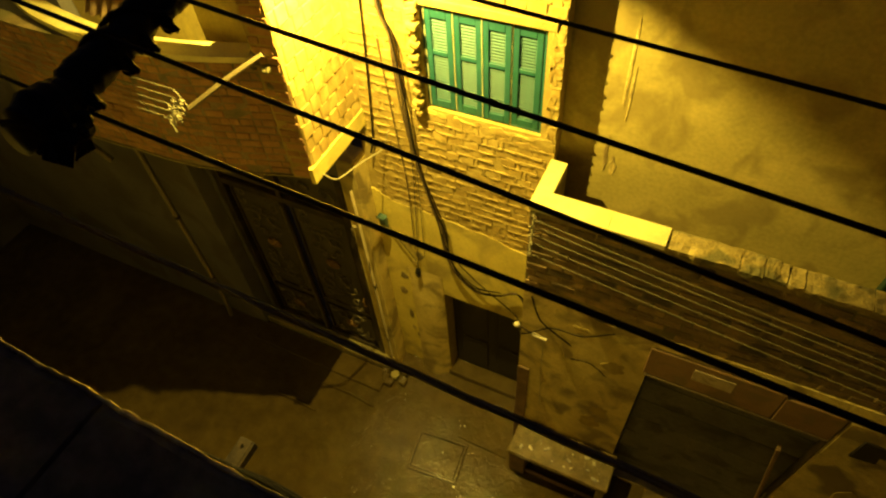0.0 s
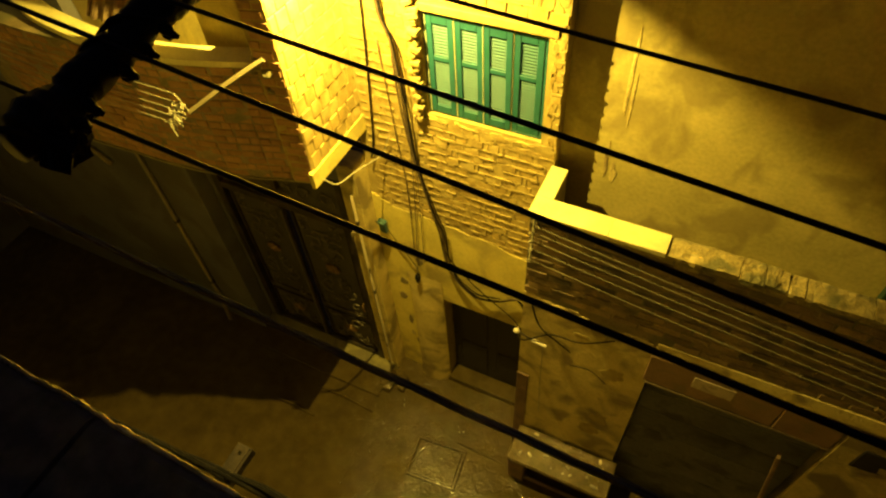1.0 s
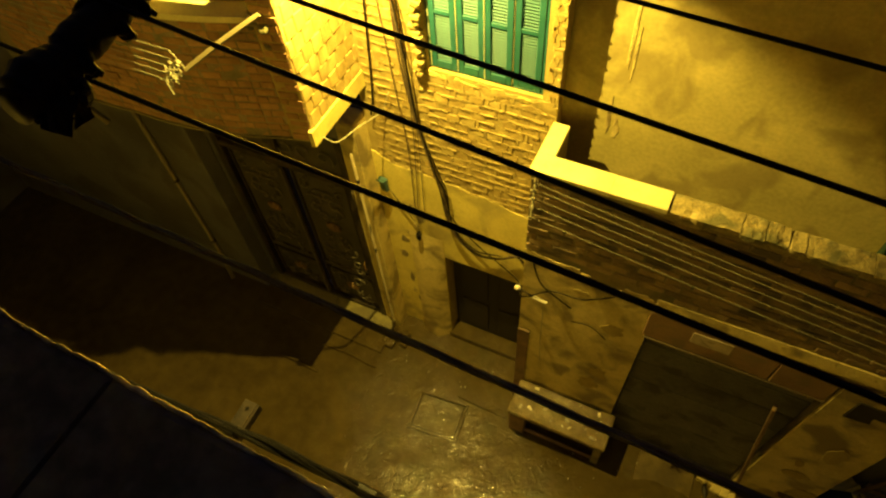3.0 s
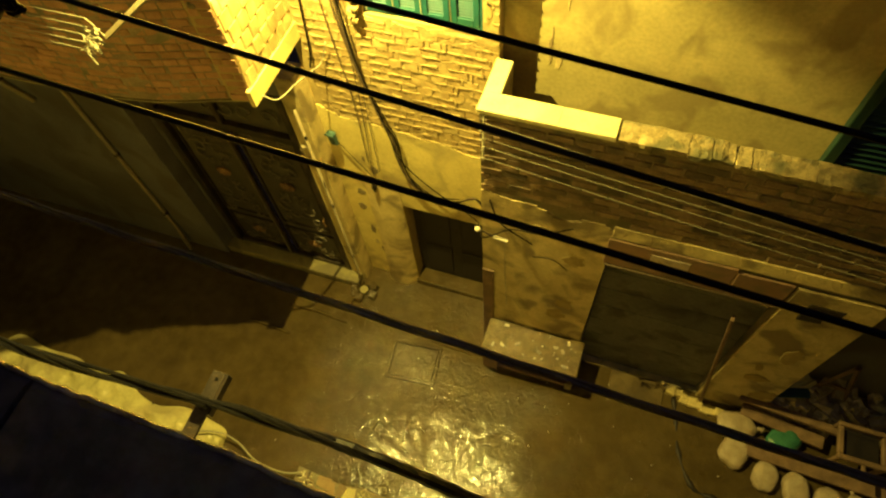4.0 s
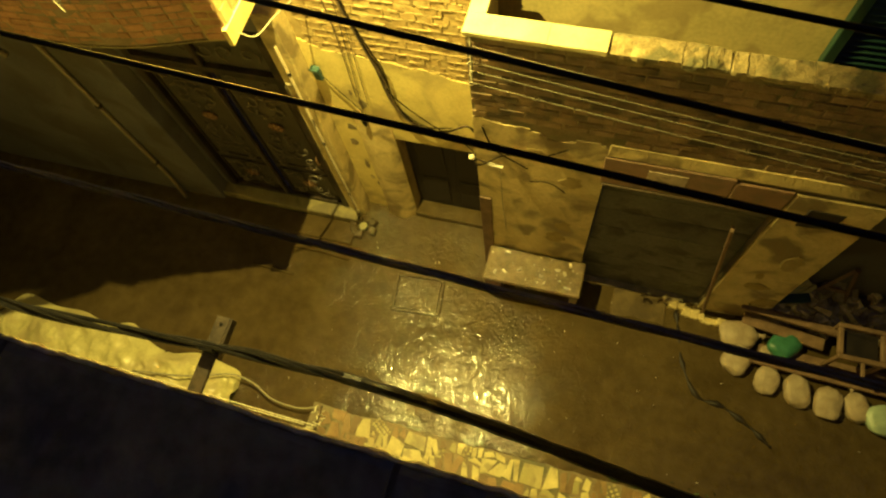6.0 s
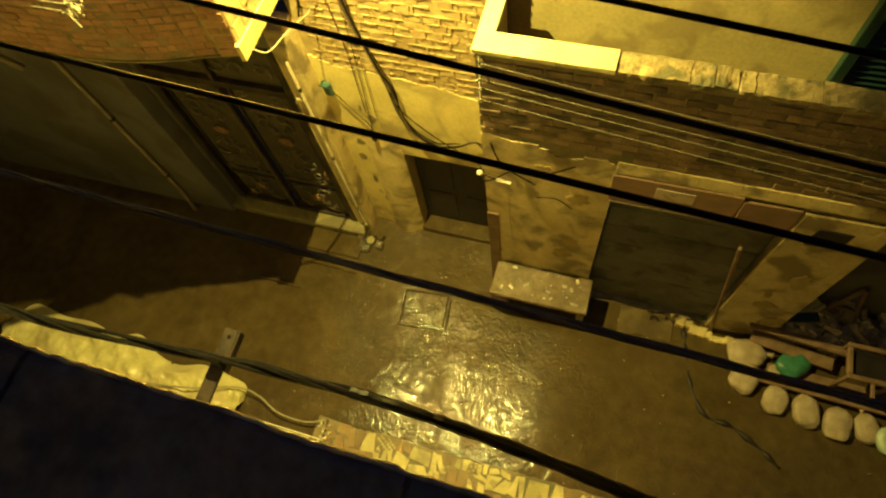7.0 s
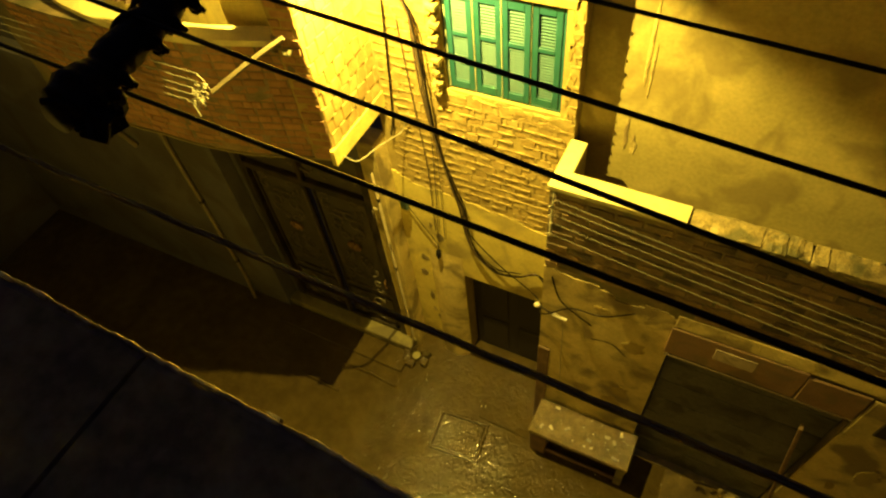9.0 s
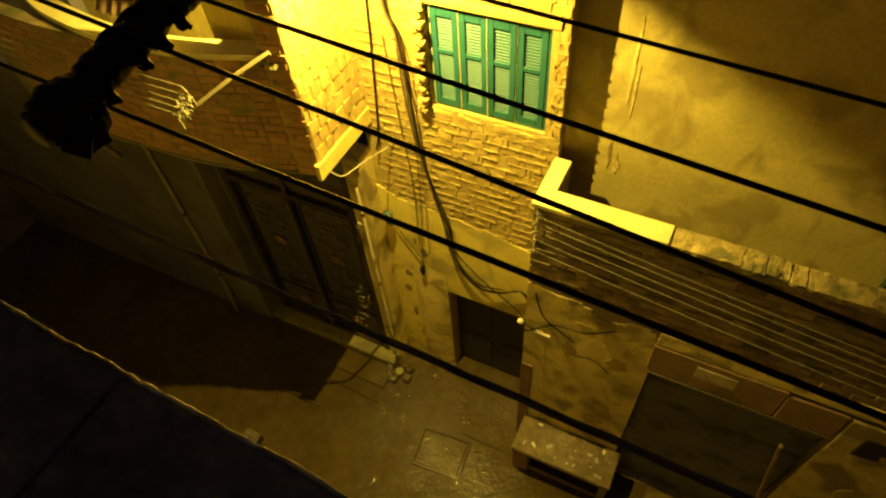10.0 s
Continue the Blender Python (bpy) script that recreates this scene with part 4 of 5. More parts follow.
wall_cable("wall_cable", "thin cable across the plaster", [(-1.35, -0.035, 3.0), (-1.2, -0.04, 2.75), (-1.05, -0.04, 2.5), (-1.0, -0.05, 2.3)], 0.005, RUBBER)

meter = thing("meter_box", "broken teal meter box hanging on the corner wall", "meter box", at=(-1.37, -0.03, 2.92))
part("case", box((-0.05, -0.05, 0.04), (0.055, 0.005, 0.23), 0.015, None, 0.012), TEAL, meter)
part("lid", box((-0.05, -0.09, 0.19), (0.05, -0.07, 0.26), 0.008, Euler((0.5, 0.2, 0)).to_matrix(), 0.006), TEAL, meter, "broken lid")
insu = thing("wall_insulator", "small black insulator on the wall", "insulator", at=(-1.02, -0.02, 2.31))
part("stem", tube([(0, 0, 0), (0, -0.06, 0)], 0.012, 8), IRON, insu)
part("cap", tube([(0, -0.05, -0.08), (0, -0.05, 0.0), (0, -0.05, 0.06)], [0.02, 0.035, 0.02], 10), RUBBER, insu, smooth=True)

fix = thing("door_light_fixture", "dead white bulb and tube fixture over the corner post", "light fixture", at=(0.44, -0.53, 2.79))
part("bulb", tube([(-0.09, -0.03, 0.02), (-0.06, -0.03, 0.02), (-0.03, -0.03, 0.01)], [0.018, 0.032, 0.016], 10), WHITE, fix, smooth=True)
part("arm", tube([(-0.03, -0.03, 0.01), (0.05, -0.03, -0.03), (0.10, -0.02, -0.06)], 0.012, 6), IRON, fix)
part("tube_light", tube([(0.10, -0.03, -0.05), (0.25, -0.03, -0.07)], 0.018, 8), WHITE, fix, "short white tube")
part("hanging_cord", tube([(0.22, -0.03, -0.08), (0.235, -0.03, -0.8), (0.27, -0.03, -1.54)], 0.005, 5), CORD, fix, "pale hanging cord")

# ---- clothes lines ----
def line_set(name, label, ends_a, ends_b, r, mat, sag):
    o = thing(name, label, "clothes line", at=ends_a[0])
    base = Vector(ends_a[0])
    for a, b in zip(ends_a, ends_b):
        part("cord", tube([p - base for p in sagged(a, b, sag, 14)], r, 5), mat, o)
    return o


zs = (4.42, 4.36, 4.27, 4.18, 4.05)
ra = [(0.46, -0.56 - 0.012 * k, z) for k, z in enumerate(zs)]
rb_ = [(3.75, -0.56 - 0.035 * k, z) for k, z in enumerate((3.98, 3.94, 3.88, 3.82, 3.72))]
cl = line_set("clothes_line", "pale cords strung along the terrace wall", ra, rb_, 0.0018, CORD, 0.02)
bar = bmesh.new()
add_tube(bar, [(0.0, 0.02, 0.06), (0.0, 0.0, -0.2), (0.0, -0.03, -0.42)], 0.011, 6)
for k, z in enumerate(zs):
    for j in range(3):
        an = random.uniform(0, 6)
        add_tube(bar, [(0.0, -0.012 * k, z - 4.42), (0.02 * math.cos(an), -0.012 * k - 0.02, z - 4.42 + 0.03 * math.sin(an)), (0.0, -0.012 * k, z - 4.44)], 0.006, 5)
bmesh.ops.recalc_face_normals(bar, faces=bar.faces)
part("line_bar", bar, CORD, cl, "knotted cord bar at the corner")
ebar = part("end_bar", tube([(3.29, 0.06, -0.35), (3.29, -0.16, -0.62), (3.29, -0.17, -0.75)], 0.012, 6), IRON, cl)

la = [(-2.10 - 0.028 * k, -1.229 - 0.009 * k, z) for k, z in enumerate((5.43, 5.356, 5.283, 5.218, 5.154))]
lb = [(-8.98, -1.211 - 0.009 * k, z) for k, z in enumerate((5.599, 5.525, 5.451, 5.377, 5.304))]
ll = line_set("clothes_line", "pale cords strung along the brick balcony", la, lb, 0.003, CORD, 0.05)
arm = thing("clothes_line_bracket", "yellow-lit wooden bracket with knotted cords on the balcony", "bracket", at=(-1.52, -0.879, 5.62))
bk = bmesh.new()
add_tube(bk, [(0.0, 0.03, 0.0), (-0.29, -0.13, -0.19), (-0.58, -0.30, -0.40)], 0.021, 6)
part("bracket_bar", bk, PVC, arm, "pale wooden arm")
kn = bmesh.new()
for k in range(24):
    c = Vector((-0.58 - 0.011 * k, -0.33 - 0.01 * random.random(), -0.30 - 0.013 * k + 0.02 * random.uniform(-1, 1)))
    an = random.uniform(0, 6.28)
    d = random.uniform(0.03, 0.085) * Vector((math.cos(an), 0.3 * random.uniform(-1, 1), math.sin(an)))
    add_tube(kn, [c - d, c + d * 0.3 + Vector((0, 0, 0.02)), c + d], random.uniform(0.003, 0.006), 5)
bmesh.ops.recalc_face_normals(kn, faces=kn.faces)
part("knotted_cords", kn, CORD, arm, "tangle of pale knotted cord")
for k in range(6):
    lump = bmesh.new()
    c = Vector((random.uniform(-0.14, -0.01), random.uniform(0.04, 0.06), random.uniform(-0.34, -0.04)))
    bmesh.ops.create_icosphere(lump, subdivisions=3, radius=0.04, matrix=Matrix.Translation(c))
    for v in lump.verts:
        v.co += (v.co - c) * (0.7 * noise.noise(v.co * 22))
    # darker mortar puts this unlit lump's shade into its colour
    part("mortar_lump", lump, MORTAR_DARK, arm, "rough mortar lump")

# ---- cross-arm with insulators, close to the camera ----
def cross_arm():
    A, B = Vector((0.07, -2.30, 7.37)), Vector((0.155, -3.20, 7.33))
    o = thing("cable_cross_arm", "dark knotted cross-arm wrapped with cables and loops", "cross-arm", at=A)
    pts, rad = [], []
    for i in range(91):
        u = i / 90
        p = A.lerp(B, u) - A
        pts.append(p + Vector((0.012 * noise.noise(Vector((u * 9, 0, 0))), 0, 0.014 * noise.noise(Vector((u * 9, 5, 0))))))
        head = max(0.0, 1 - abs(u - 0.93) / 0.10)
        rad.append((0.047 + 0.006 * noise.noise(Vector((u * 14, 2, 0))) + 0.006 * noise.noise(Vector((u * 40, 2, 0))) + 0.014 * head**0.5) * (1 if u < 0.975 else 0.7))
    part("beam", tube(pts, rad, 14, 0.06), RUBBER, o, smooth=True)
    for k in range(2):
        q = []
        for i in range(160):
            u = i / 159
            ang = u * (9 + 13 * k) + k * 1.6 + 2.5 * noise.noise(Vector((u * 5, k, 9)))
            d = (B - A).normalized()
            a = d.cross(Vector((0, 0, 1))).normalized()
            b = d.cross(a)
            q.append(A.lerp(B, u) - A + (0.049 + 0.004 * noise.noise(Vector((u * 20, k, 0)))) * (math.cos(ang) * a + math.sin(ang) * b))
        part("wrapped_cable", tube(q, 0.0075, 5), RUBBER, o)
    for u, s in ((0.48, 0.55), (0.57, 0.5), (0.66, 0.6), (0.80, 0.6)):
        c = A.lerp(B, u) - A + Vector((0.052, -0.012, -0.02))
        part("insulator", tube([c + Vector((-0.03, 0, 0.03)), c, c + Vector((0.02, 0.01, -0.02))], [0.014 * s, 0.026 * s, 0.012 * s], 10), RUBBER, o, smooth=True)
        loop = [c + 0.034 * s * Vector((math.cos(t * 0.7), 0.3 * math.sin(t * 0.7), math.sin(t * 0.7))) for t in range(10)]
        part("wire_loop", tube(loop, 0.006, 6), RUBBER, o)
    for k in range(5):
        c = A.lerp(B, 0.86 + 0.025 * k) - A + Vector((0.055 + 0.014 * (k % 2), 0.0, -0.03 - 0.012 * (k % 3)))
        bm = bmesh.new()
        add_box(bm, c - Vector((0.018, 0.015, 0.02)), c + Vector((0.018, 0.015, 0.02)), 0.008, Euler((k, k * 0.7, 0)).to_matrix(), 0.006)
        part("clamp", bm, RUBBER, o, "dark wet cable clamp")
    return o


cross_arm()

# ---- bracket and cable bundle on the own wall ----
def wall_bracket():
    o = thing("cable_bracket", "rusty flat iron bracket carrying a cable bundle", "bracket", at=(-0.335, -3.62, 4.78))
    part("arm", box((-0.055, 0.0, -0.012), (0.03, 0.60, 0.012), 0.003), IRON, o)
    part("flange", box((0.031, 0.36, -0.05), (0.045, 0.60, 0.012), 0.003), IRON, o)
    part("bolt_hole", tube([(-0.012, 0.555, 0.0125), (-0.012, 0.555, 0.0155)], 0.011, 10), RUBBER, o)
    part("clamp", box((-0.06, 0.38, -0.03), (0.036, 0.44, 0.075), 0.008), RUBBER, o)
    return o


wall_bracket()


def bundle():
    o = thing("cable_bundle", "thick frayed bundle of black cables on the bracket", "cable", at=(-0.3, -3.21, 4.83))
    base = Vector(o.location)
    line = smooth_path([(-6.0, -3.36, 4.95), (-3.0, -3.31, 4.88), (-1.63, -3.265, 4.85), (-0.9, -3.235, 4.835), (-0.3, -3.208, 4.84), (0.2, -3.195, 4.84), (0.57, -3.19, 4.85), (1.3, -3.235, 4.86), (2.48, -3.35, 4.87), (4.0, -3.45, 4.9), (6.0, -3.55, 5.0)], 14)
    for k in range(7):
        off = random.uniform(0, 6)
        q = []
        for p in line:
            tight = 0.35 + 0.65 * min(1, abs(p.x + 0.3) / 0.2) if p.x < 0.3 else max(0.35, 1.0 - (p.x - 0.3))
            an = p.x * (2.2 + 0.3 * k) + off
            rr = (0.010 + 0.006 * (k % 3)) * (0.4 + tight)
            q.append(p - base + Vector((0, rr * math.cos(an), rr * math.sin(an))))
        part("cable_strand", tube(q, 0.012 if k < 5 else 0.008, 6), RUBBER, o)
    tp = [p - base for p in line if 0.45 < p.x < 5.0]
    part("tape_wrap", tube(tp, 0.031, 8, 0.14), RUBBER, o)
    return o


bundle()
for a, b in (((-4.5, -3.40, 4.42), (0.26, -3.44, 4.40)), ((-4.5, -3.45, 4.45), (0.18, -3.45, 4.40)), ((-2.2, -3.52, 4.4), (0.24, -3.47, 4.38))):
    o = thing("cord_line", "thin yellowish cord along the lower wall", "cord", at=a)
    part("cord_run", tube([p - Vector(a) for p in sagged(a, b, 0.02, 16)], 0.0036, 5), CORD, o)
clh = thing("cord_hook", "small tangled wall hook holding thin cords", "hook", at=(0.25, -3.60, 4.38))
part("hook_bar", tube([(0, -0.02, 0), (0, 0.12, 0.0), (0, 0.28, 0.02)], 0.009, 6), WIRE_OLD, clh)
hk = bmesh.new()
for k in range(12):
    c = Vector((random.uniform(-0.03, 0.03), 0.10 + 0.014 * k, random.uniform(-0.01, 0.03)))
    d = Vector((random.uniform(-0.04, 0.04), random.uniform(-0.02, 0.02), random.uniform(-0.02, 0.03)))
    add_tube(hk, [c - d, c + Vector((0, 0, 0.015)), c + d], 0.0045, 5)
bmesh.ops.recalc_face_normals(hk, faces=hk.faces)
part("cord_knots", hk, CORD, clh)

# ---- ground things ----
def plastic_sheet():
    o = thing("plastic_sheet", "crumpled pale plastic sheet lying along the wall", "sheet", at=(-4.2, -3.0, 0.0))
    top = smooth_path([(-6.15, -2.85, 0), (-5.94, -2.56, 0), (-5.4, -2.62, 0), (-4.93, -2.60, 0), (-4.5, -2.68, 0), (-4.14, -2.59, 0), (-3.75, -2.78, 0), (-3.4, -2.84, 0), (-3.03, -2.75, 0), (-2.6, -2.80, 0), (-2.36, -2.86, 0), (-2.30, -3.05, 0)], 14)
    bm = bmesh.new()
    prev = None
    for i, p in enumerate(top):
        row = []
        for j in range(25):
            v = j / 24
            y = p.y + (-3.52 - p.y) * v
            x = p.x + 0.25 * v * max(0.0, 1 - 2.2 * i / len(top))
            h = 0.07 + 0.10 * abs(noise.noise(Vector((x * 1.6, y * 3.5, 3)))) + 0.05 * noise.noise(Vector((x * 5, y * 7, 1))) + 0.05 * abs(noise.noise(Vector((x * 9, y * 9, 5)))) + 0.02 * abs(noise.noise(Vector((x * 22, y * 20, 5))))
            row.append(bm.verts.new((x + 4.2, y + 3.0, max(h * min(1, v * 5), 0.0) + 0.025 + lie(x, y))))
        if prev:
            for k in range(24):
                bm.faces.new((prev[k], row[k], row[k + 1], prev[k + 1]))
        prev = row
    bmesh.ops.recalc_face_normals(bm, faces=bm.faces)
    part("sheet_cloth", bm, SHEET, o, smooth=True)
    part("dark_stick", tube([(0.7, 0.02, 0.10), (0.72, 0.16, 0.16)], 0.016, 6), DARK_WOOD, o)
    return o


plastic_sheet()
yc = thing("yellow_hose", "thin yellow hose lying over the sheet", "hose", at=(-3.72, -3.21, 0.33))
part("hose_run", tube([p - Vector((-3.72, -3.21, 0.25)) for p in smooth_path([(-3.72, -3.21, 0.25), (-2.98, -3.10, 0.27), (-2.4, -2.93, 0.24), (-2.1, -2.95, 0.16), (-1.78, -3.08, 0.15), (-1.4, -3.10, 0.155), (-1.15, -3.02, 0.15)], 8)], 0.012, 6), CORD, yc, smooth=True)


def manhole():
    o = thing("manhole_cover", "square muddy manhole cover set in the alley", "manhole", at=(-0.38, -1.22, 0.01))
    fr = bmesh.new()
    for lo, hi in (((-0.34, -0.27, -0.02), (0.34, -0.235, 0.022)), ((-0.34, 0.235, -0.02), (0.34, 0.27, 0.022)), ((-0.34, -0.235, -0.02), (-0.305, 0.235, 0.022)), ((0.305, -0.235, -0.02), (0.34, 0.235, 0.022))):
        add_box(fr, lo, hi, 0.006, None, 0.003)
    part("rim", fr, GROUND, o)
    part("plate", box((-0.295, -0.225, -0.02), (0.295, 0.225, 0.010), 0.006, None, 0.004), GROUND, o)
    o.rotation_euler = (0, 0, radians(6))
    return o


manhole()
crack = thing("ground_groove", "dark wet groove winding across the muddy ground", "groove", kind="structure", at=(3.0, -0.9, 0))
part("groove", tube([Vector((p.x - 3.0, p.y + 0.9, lie(p.x, p.y) - 0.016)) for p in smooth_path([(2.98, -0.66, 0), (3.04, -0.95, 0), (3.12, -1.35, 0), (3.33, -1.72, 0), (3.64, -1.78, 0), (3.95, -1.94, 0), (4.2, -2.12, 0)], 8)], [0.028 + 0.012 * math.sin(k * 0.9) for k in range(49)], 6, 0.25), DARK_WOOD, crack, smooth=True)
for x, y, l, a in ((-2.55, -1.32, 0.65, 3), (-1.95, -0.93, 0.9, 2), (0.1, -0.85, 0.7, 4)):
    o = thing("ground_crack_ridge", "low muddy ridge across the wet ground", "ridge", kind="structure", at=(x, y, 0))
    part("ridge", tube([(-l / 2, 0, -0.004), (0, 0.02 * math.sin(a), 0.012), (l / 2, -0.02, -0.004)], 0.02, 6, 0.2), GROUND, o)


def sack(x, y, s, mat, label, turn=0.0, squash=0.55, tied=True, z=0.0):
    o = thing("sack", label, "sack", group="filled sacks", at=(x, y, lie(x, y) - 0.02))
    bm = bmesh.new()
    bmesh.ops.create_icosphere(bm, subdivisions=4, radius=1.0)
    seed = Vector((x * 7, y * 5, 0))
    for v in bm.verts:
        c = v.co.copy()
        box_c = Vector([math.copysign(abs(q) ** 0.8, q) for q in c])
        f = 1 + 0.13 * noise.noise(c * 1.3 + seed) + 0.05 * noise.noise(c * 3.5 + seed) + 0.02 * noise.noise(c * 9 + seed)
        an = math.atan2(c.y, c.x)
        pinch = max(0.0, c.x - 0.55) * 0.75
        fold = 0.10 * max(0.0, c.x) ** 2 * abs(math.sin(an * 9 + 5 * c.z + seed.x))
        sag = 0.12 * (1 - c.x * c.x) * max(0, c.z)
        v.co = Vector((box_c.x * f * s * 1.12, box_c.y * (f - fold - pinch) * s * 0.86, (box_c.z * (f - fold - pinch * 0.8 - sag) * squash + squash * 0.86) * s))
        v.co.z = max(v.co.z, -0.01)
    part("sack_body", bm, mat, o, smooth=True)
    if tied:
        nb = bmesh.new()
        tip = Vector((1.08 * s, 0, squash * 0.9 * s))
        add_tube(nb, [tip, tip + Vector((0.14 * s, 0.03 * s, 0.10 * s)), tip + Vector((0.30 * s, -0.04 * s, 0.08 * s))], [0.20 * s, 0.09 * s, 0.22 * s], 9, 0.25)
        bmesh.ops.recalc_face_normals(nb, faces=nb.faces)
        part("sack_mouth", nb, mat, o, "gathered sack mouth", smooth=True)
    o.rotation_euler = (0, 0, turn)
    return o


sack(3.74, -0.83, 0.21, SACK, "torn open pale sack slumped by the pier", 0.15, 0.55)
sack(3.74, -1.14, 0.19, SACK, "pale tied sack of rubble", 1.2, 0.5)
for k, (x, y) in enumerate(((4.10, -1.33), (4.44, -1.39), (4.78, -1.44), (5.10, -1.42))):
    sack(x, y, (0.165, 0.175, 0.18, 0.16)[k], SACK, "pale woven sack of rubble in a row", (1.3, 1.75, 1.45, 1.9)[k], 0.5, k != 2)
sack(5.40, -1.50, 0.2, SACK_PALE, "pale mint plastic bag at the end of the row", 0.3, 0.5)
sack(4.28, -0.83, 0.19, SACK_GREEN, "crumpled green plastic bag between boards", 0.9, 0.6, False)
sack(4.12, -0.95, 0.09, SACK, "small pale bag scrap", 0.2, 0.4, False)

# rough concrete edge in front of the pier
o = thing("broken_kerb", "broken cement kerb by the sacks", "kerb", at=(3.2, -0.62, 0))
for k in range(9):
    a = Vector((-0.35 + k * 0.085, 0.05 - 0.022 * k + random.uniform(-0.02, 0.02), 0.05))
    part("kerb_lump", box(a - Vector((0.055, random.uniform(0.03, 0.08), 0.07)), a + Vector((0.055, random.uniform(0.03, 0.08), 0.01 + random.uniform(0, 0.05))), 0.014, Euler((0, 0, random.uniform(-0.2, 0.1))).to_matrix(), 0.02), PLASTER_LOW, o)


def plank(a, b, w, h, label, mat=WOOD, base=0.0):
    a, b = Vector(a), Vector(b)
    d = b - a
    o = thing("plank", label, "plank", group="loose planks", at=(a + b) / 2)
    rot = d.to_track_quat("X", "Z").to_matrix()
    bm = box((-d.length / 2, -w / 2, -h / 2), (d.length / 2, w / 2, h / 2), 0.006, None, 0.003)
    bmesh.ops.transform(bm, matrix=rot.to_4x4(), verts=bm.verts)
    part("board", bm, mat, o)
    return o


plank((3.66, -0.55, 0.42), (4.80, -0.64, 0.40), 0.10, 0.05, "long brown plank lying over the rubble")
plank((3.85, -1.10, 0.20), (5.9, -1.18, 0.22), 0.14, 0.05, "wet dark plank behind the sacks")
plank((4.0, -0.98, 0.05), (5.9, -1.02, 0.05), 0.22, 0.06, "wide wet board on the ground")
plank((3.75, -0.62, 0.20), (4.7, -0.75, 0.18), 0.16, 0.05, "brown board under the plank")
plank((2.96, -0.56, 2.35), (3.30, -0.60, 0.05), 0.07, 0.04, "dark edge board leaning on the pier", WOOD)
plank((3.70, -0.50, 0.5), (4.35, -0.36, 0.62), 0.12, 0.03, "short greenish board in the store", GREEN_DARK)


def old_chair():
    o = thing("broken_chair", "broken dark wooden chair frame lying among boards", "chair", at=(4.95, -0.78, 0.24))
    part("seat_frame", box((-0.25, -0.22, 0.28), (0.27, -0.16, 0.34), 0.01), WOOD, o)
    part("seat_frame", box((-0.25, 0.16, 0.28), (0.27, 0.22, 0.34), 0.01), WOOD, o)
    part("seat_frame", box((-0.25, -0.159, 0.28), (-0.19, 0.159, 0.34), 0.01), WOOD, o)
    part("seat_frame", box((0.21, -0.159, 0.28), (0.27, 0.159, 0.34), 0.01), WOOD, o)
    part("seat", box((-0.18, -0.15, 0.26), (0.20, 0.15, 0.275), 0.004), DARK_WOOD, o)
    for x in (-0.22, 0.24):
        for y in (-0.19, 0.19):
            part("leg", box((x - 0.022, y - 0.022, -0.22), (x + 0.022, y + 0.022, 0.279), 0.005), WOOD, o)
    part("stretcher", box((0.0, -0.40, 0.30), (0.04, -0.221, 0.335), 0.006), WOOD, o)
    return o


old_chair()
a_fr = thing("trestle", "grey wooden trestle standing in the dark store", "trestle", at=(4.7, 0.0, 0.0))
for p, q in (((-0.2, -0.1, 0.0), (0.0, -0.05, 0.95)), ((0.25, -0.15, 0.0), (0.02, -0.05, 0.95)), ((-0.12, -0.08, 0.4), (0.16, -0.1, 0.4))):
    part("leg", tube([p, q], 0.028, 4), WOOD, a_fr)


def heap():
    bm = bmesh.new()
    for k in range(140):
        x, y = random.uniform(3.95, 5.8), random.uniform(-0.55, 0.0)
        z = 0.05 + 0.45 * max(0, (y + 0.6)) * random.random() + 0.05
        s = random.uniform(0.03, 0.11)
        add_box(bm, (x - s, y - s * 0.6, z - 0.01), (x + s, y + s * 0.6, z + 0.02 + 0.3 * s), 0, Euler((random.uniform(-0.6, 0.6), random.uniform(-0.6, 0.6), random.uniform(0, 3))).to_matrix(), 0.02)
    add_box(bm, (3.98, -0.55, -0.05), (5.9, 0.0, 0.10))
    return tagged(part("rubble_heap", bm, RUBBISH), "heap of wet rubbish and broken boards", "rubble", kind="stuff")


heap()
bright = thing("plastic_scrap", "bright yellow-lit plastic scrap on the heap", "scrap", at=(4.32, -0.22, 0.45))
sb = bmesh.new()
for k in range(4):
    add_box(sb, (-0.14 + 0.05 * k, -0.2 + 0.02 * k, 0.0 + 0.01 * k), (-0.08 + 0.05 * k, 0.2 - 0.03 * k, 0.012 + 0.01 * k), 0.003, Euler((0.5, 0.2 * k, -0.5)).to_matrix(), 0.012)
part("scrap", sb, SHEET, bright)


def litter():
    bm = bmesh.new()
    for _ in range(70):
        x = random.gauss(0.8, 1.6)
        y = random.uniform(-3.0, -0.55)
        s = random.uniform(0.003, 0.010)
        g = lie(x, y)
        add_box(bm, (x - s, y - s * 0.6, g - 0.008), (x + s, y + s * 0.6, g + 0.016 + s * 0.5), 0, Euler((0, 0, random.uniform(0, 3))).to_matrix(), 0.003)
    return tagged(part("litter", bm, RUBBISH), "tiny chips and scraps scattered over the wet ground", "litter", kind="stuff")


litter()
for x, y in ((4.75, -2.75),):
    o = thing("paper_scrap", "crumpled pale paper scrap on the wet ground", "scrap", at=(x, y, lie(x, y)))
    bm = bmesh.new()
    bmesh.ops.create_icosphere(bm, subdivisions=2, radius=0.03)
    for v in bm.verts:
        v.co = Vector((v.co.x * random.uniform(0.6, 1.4), v.co.y * random.uniform(0.5, 1.1), v.co.z * 0.5 + 0.02))
    part("paper", bm, WHITE, o)


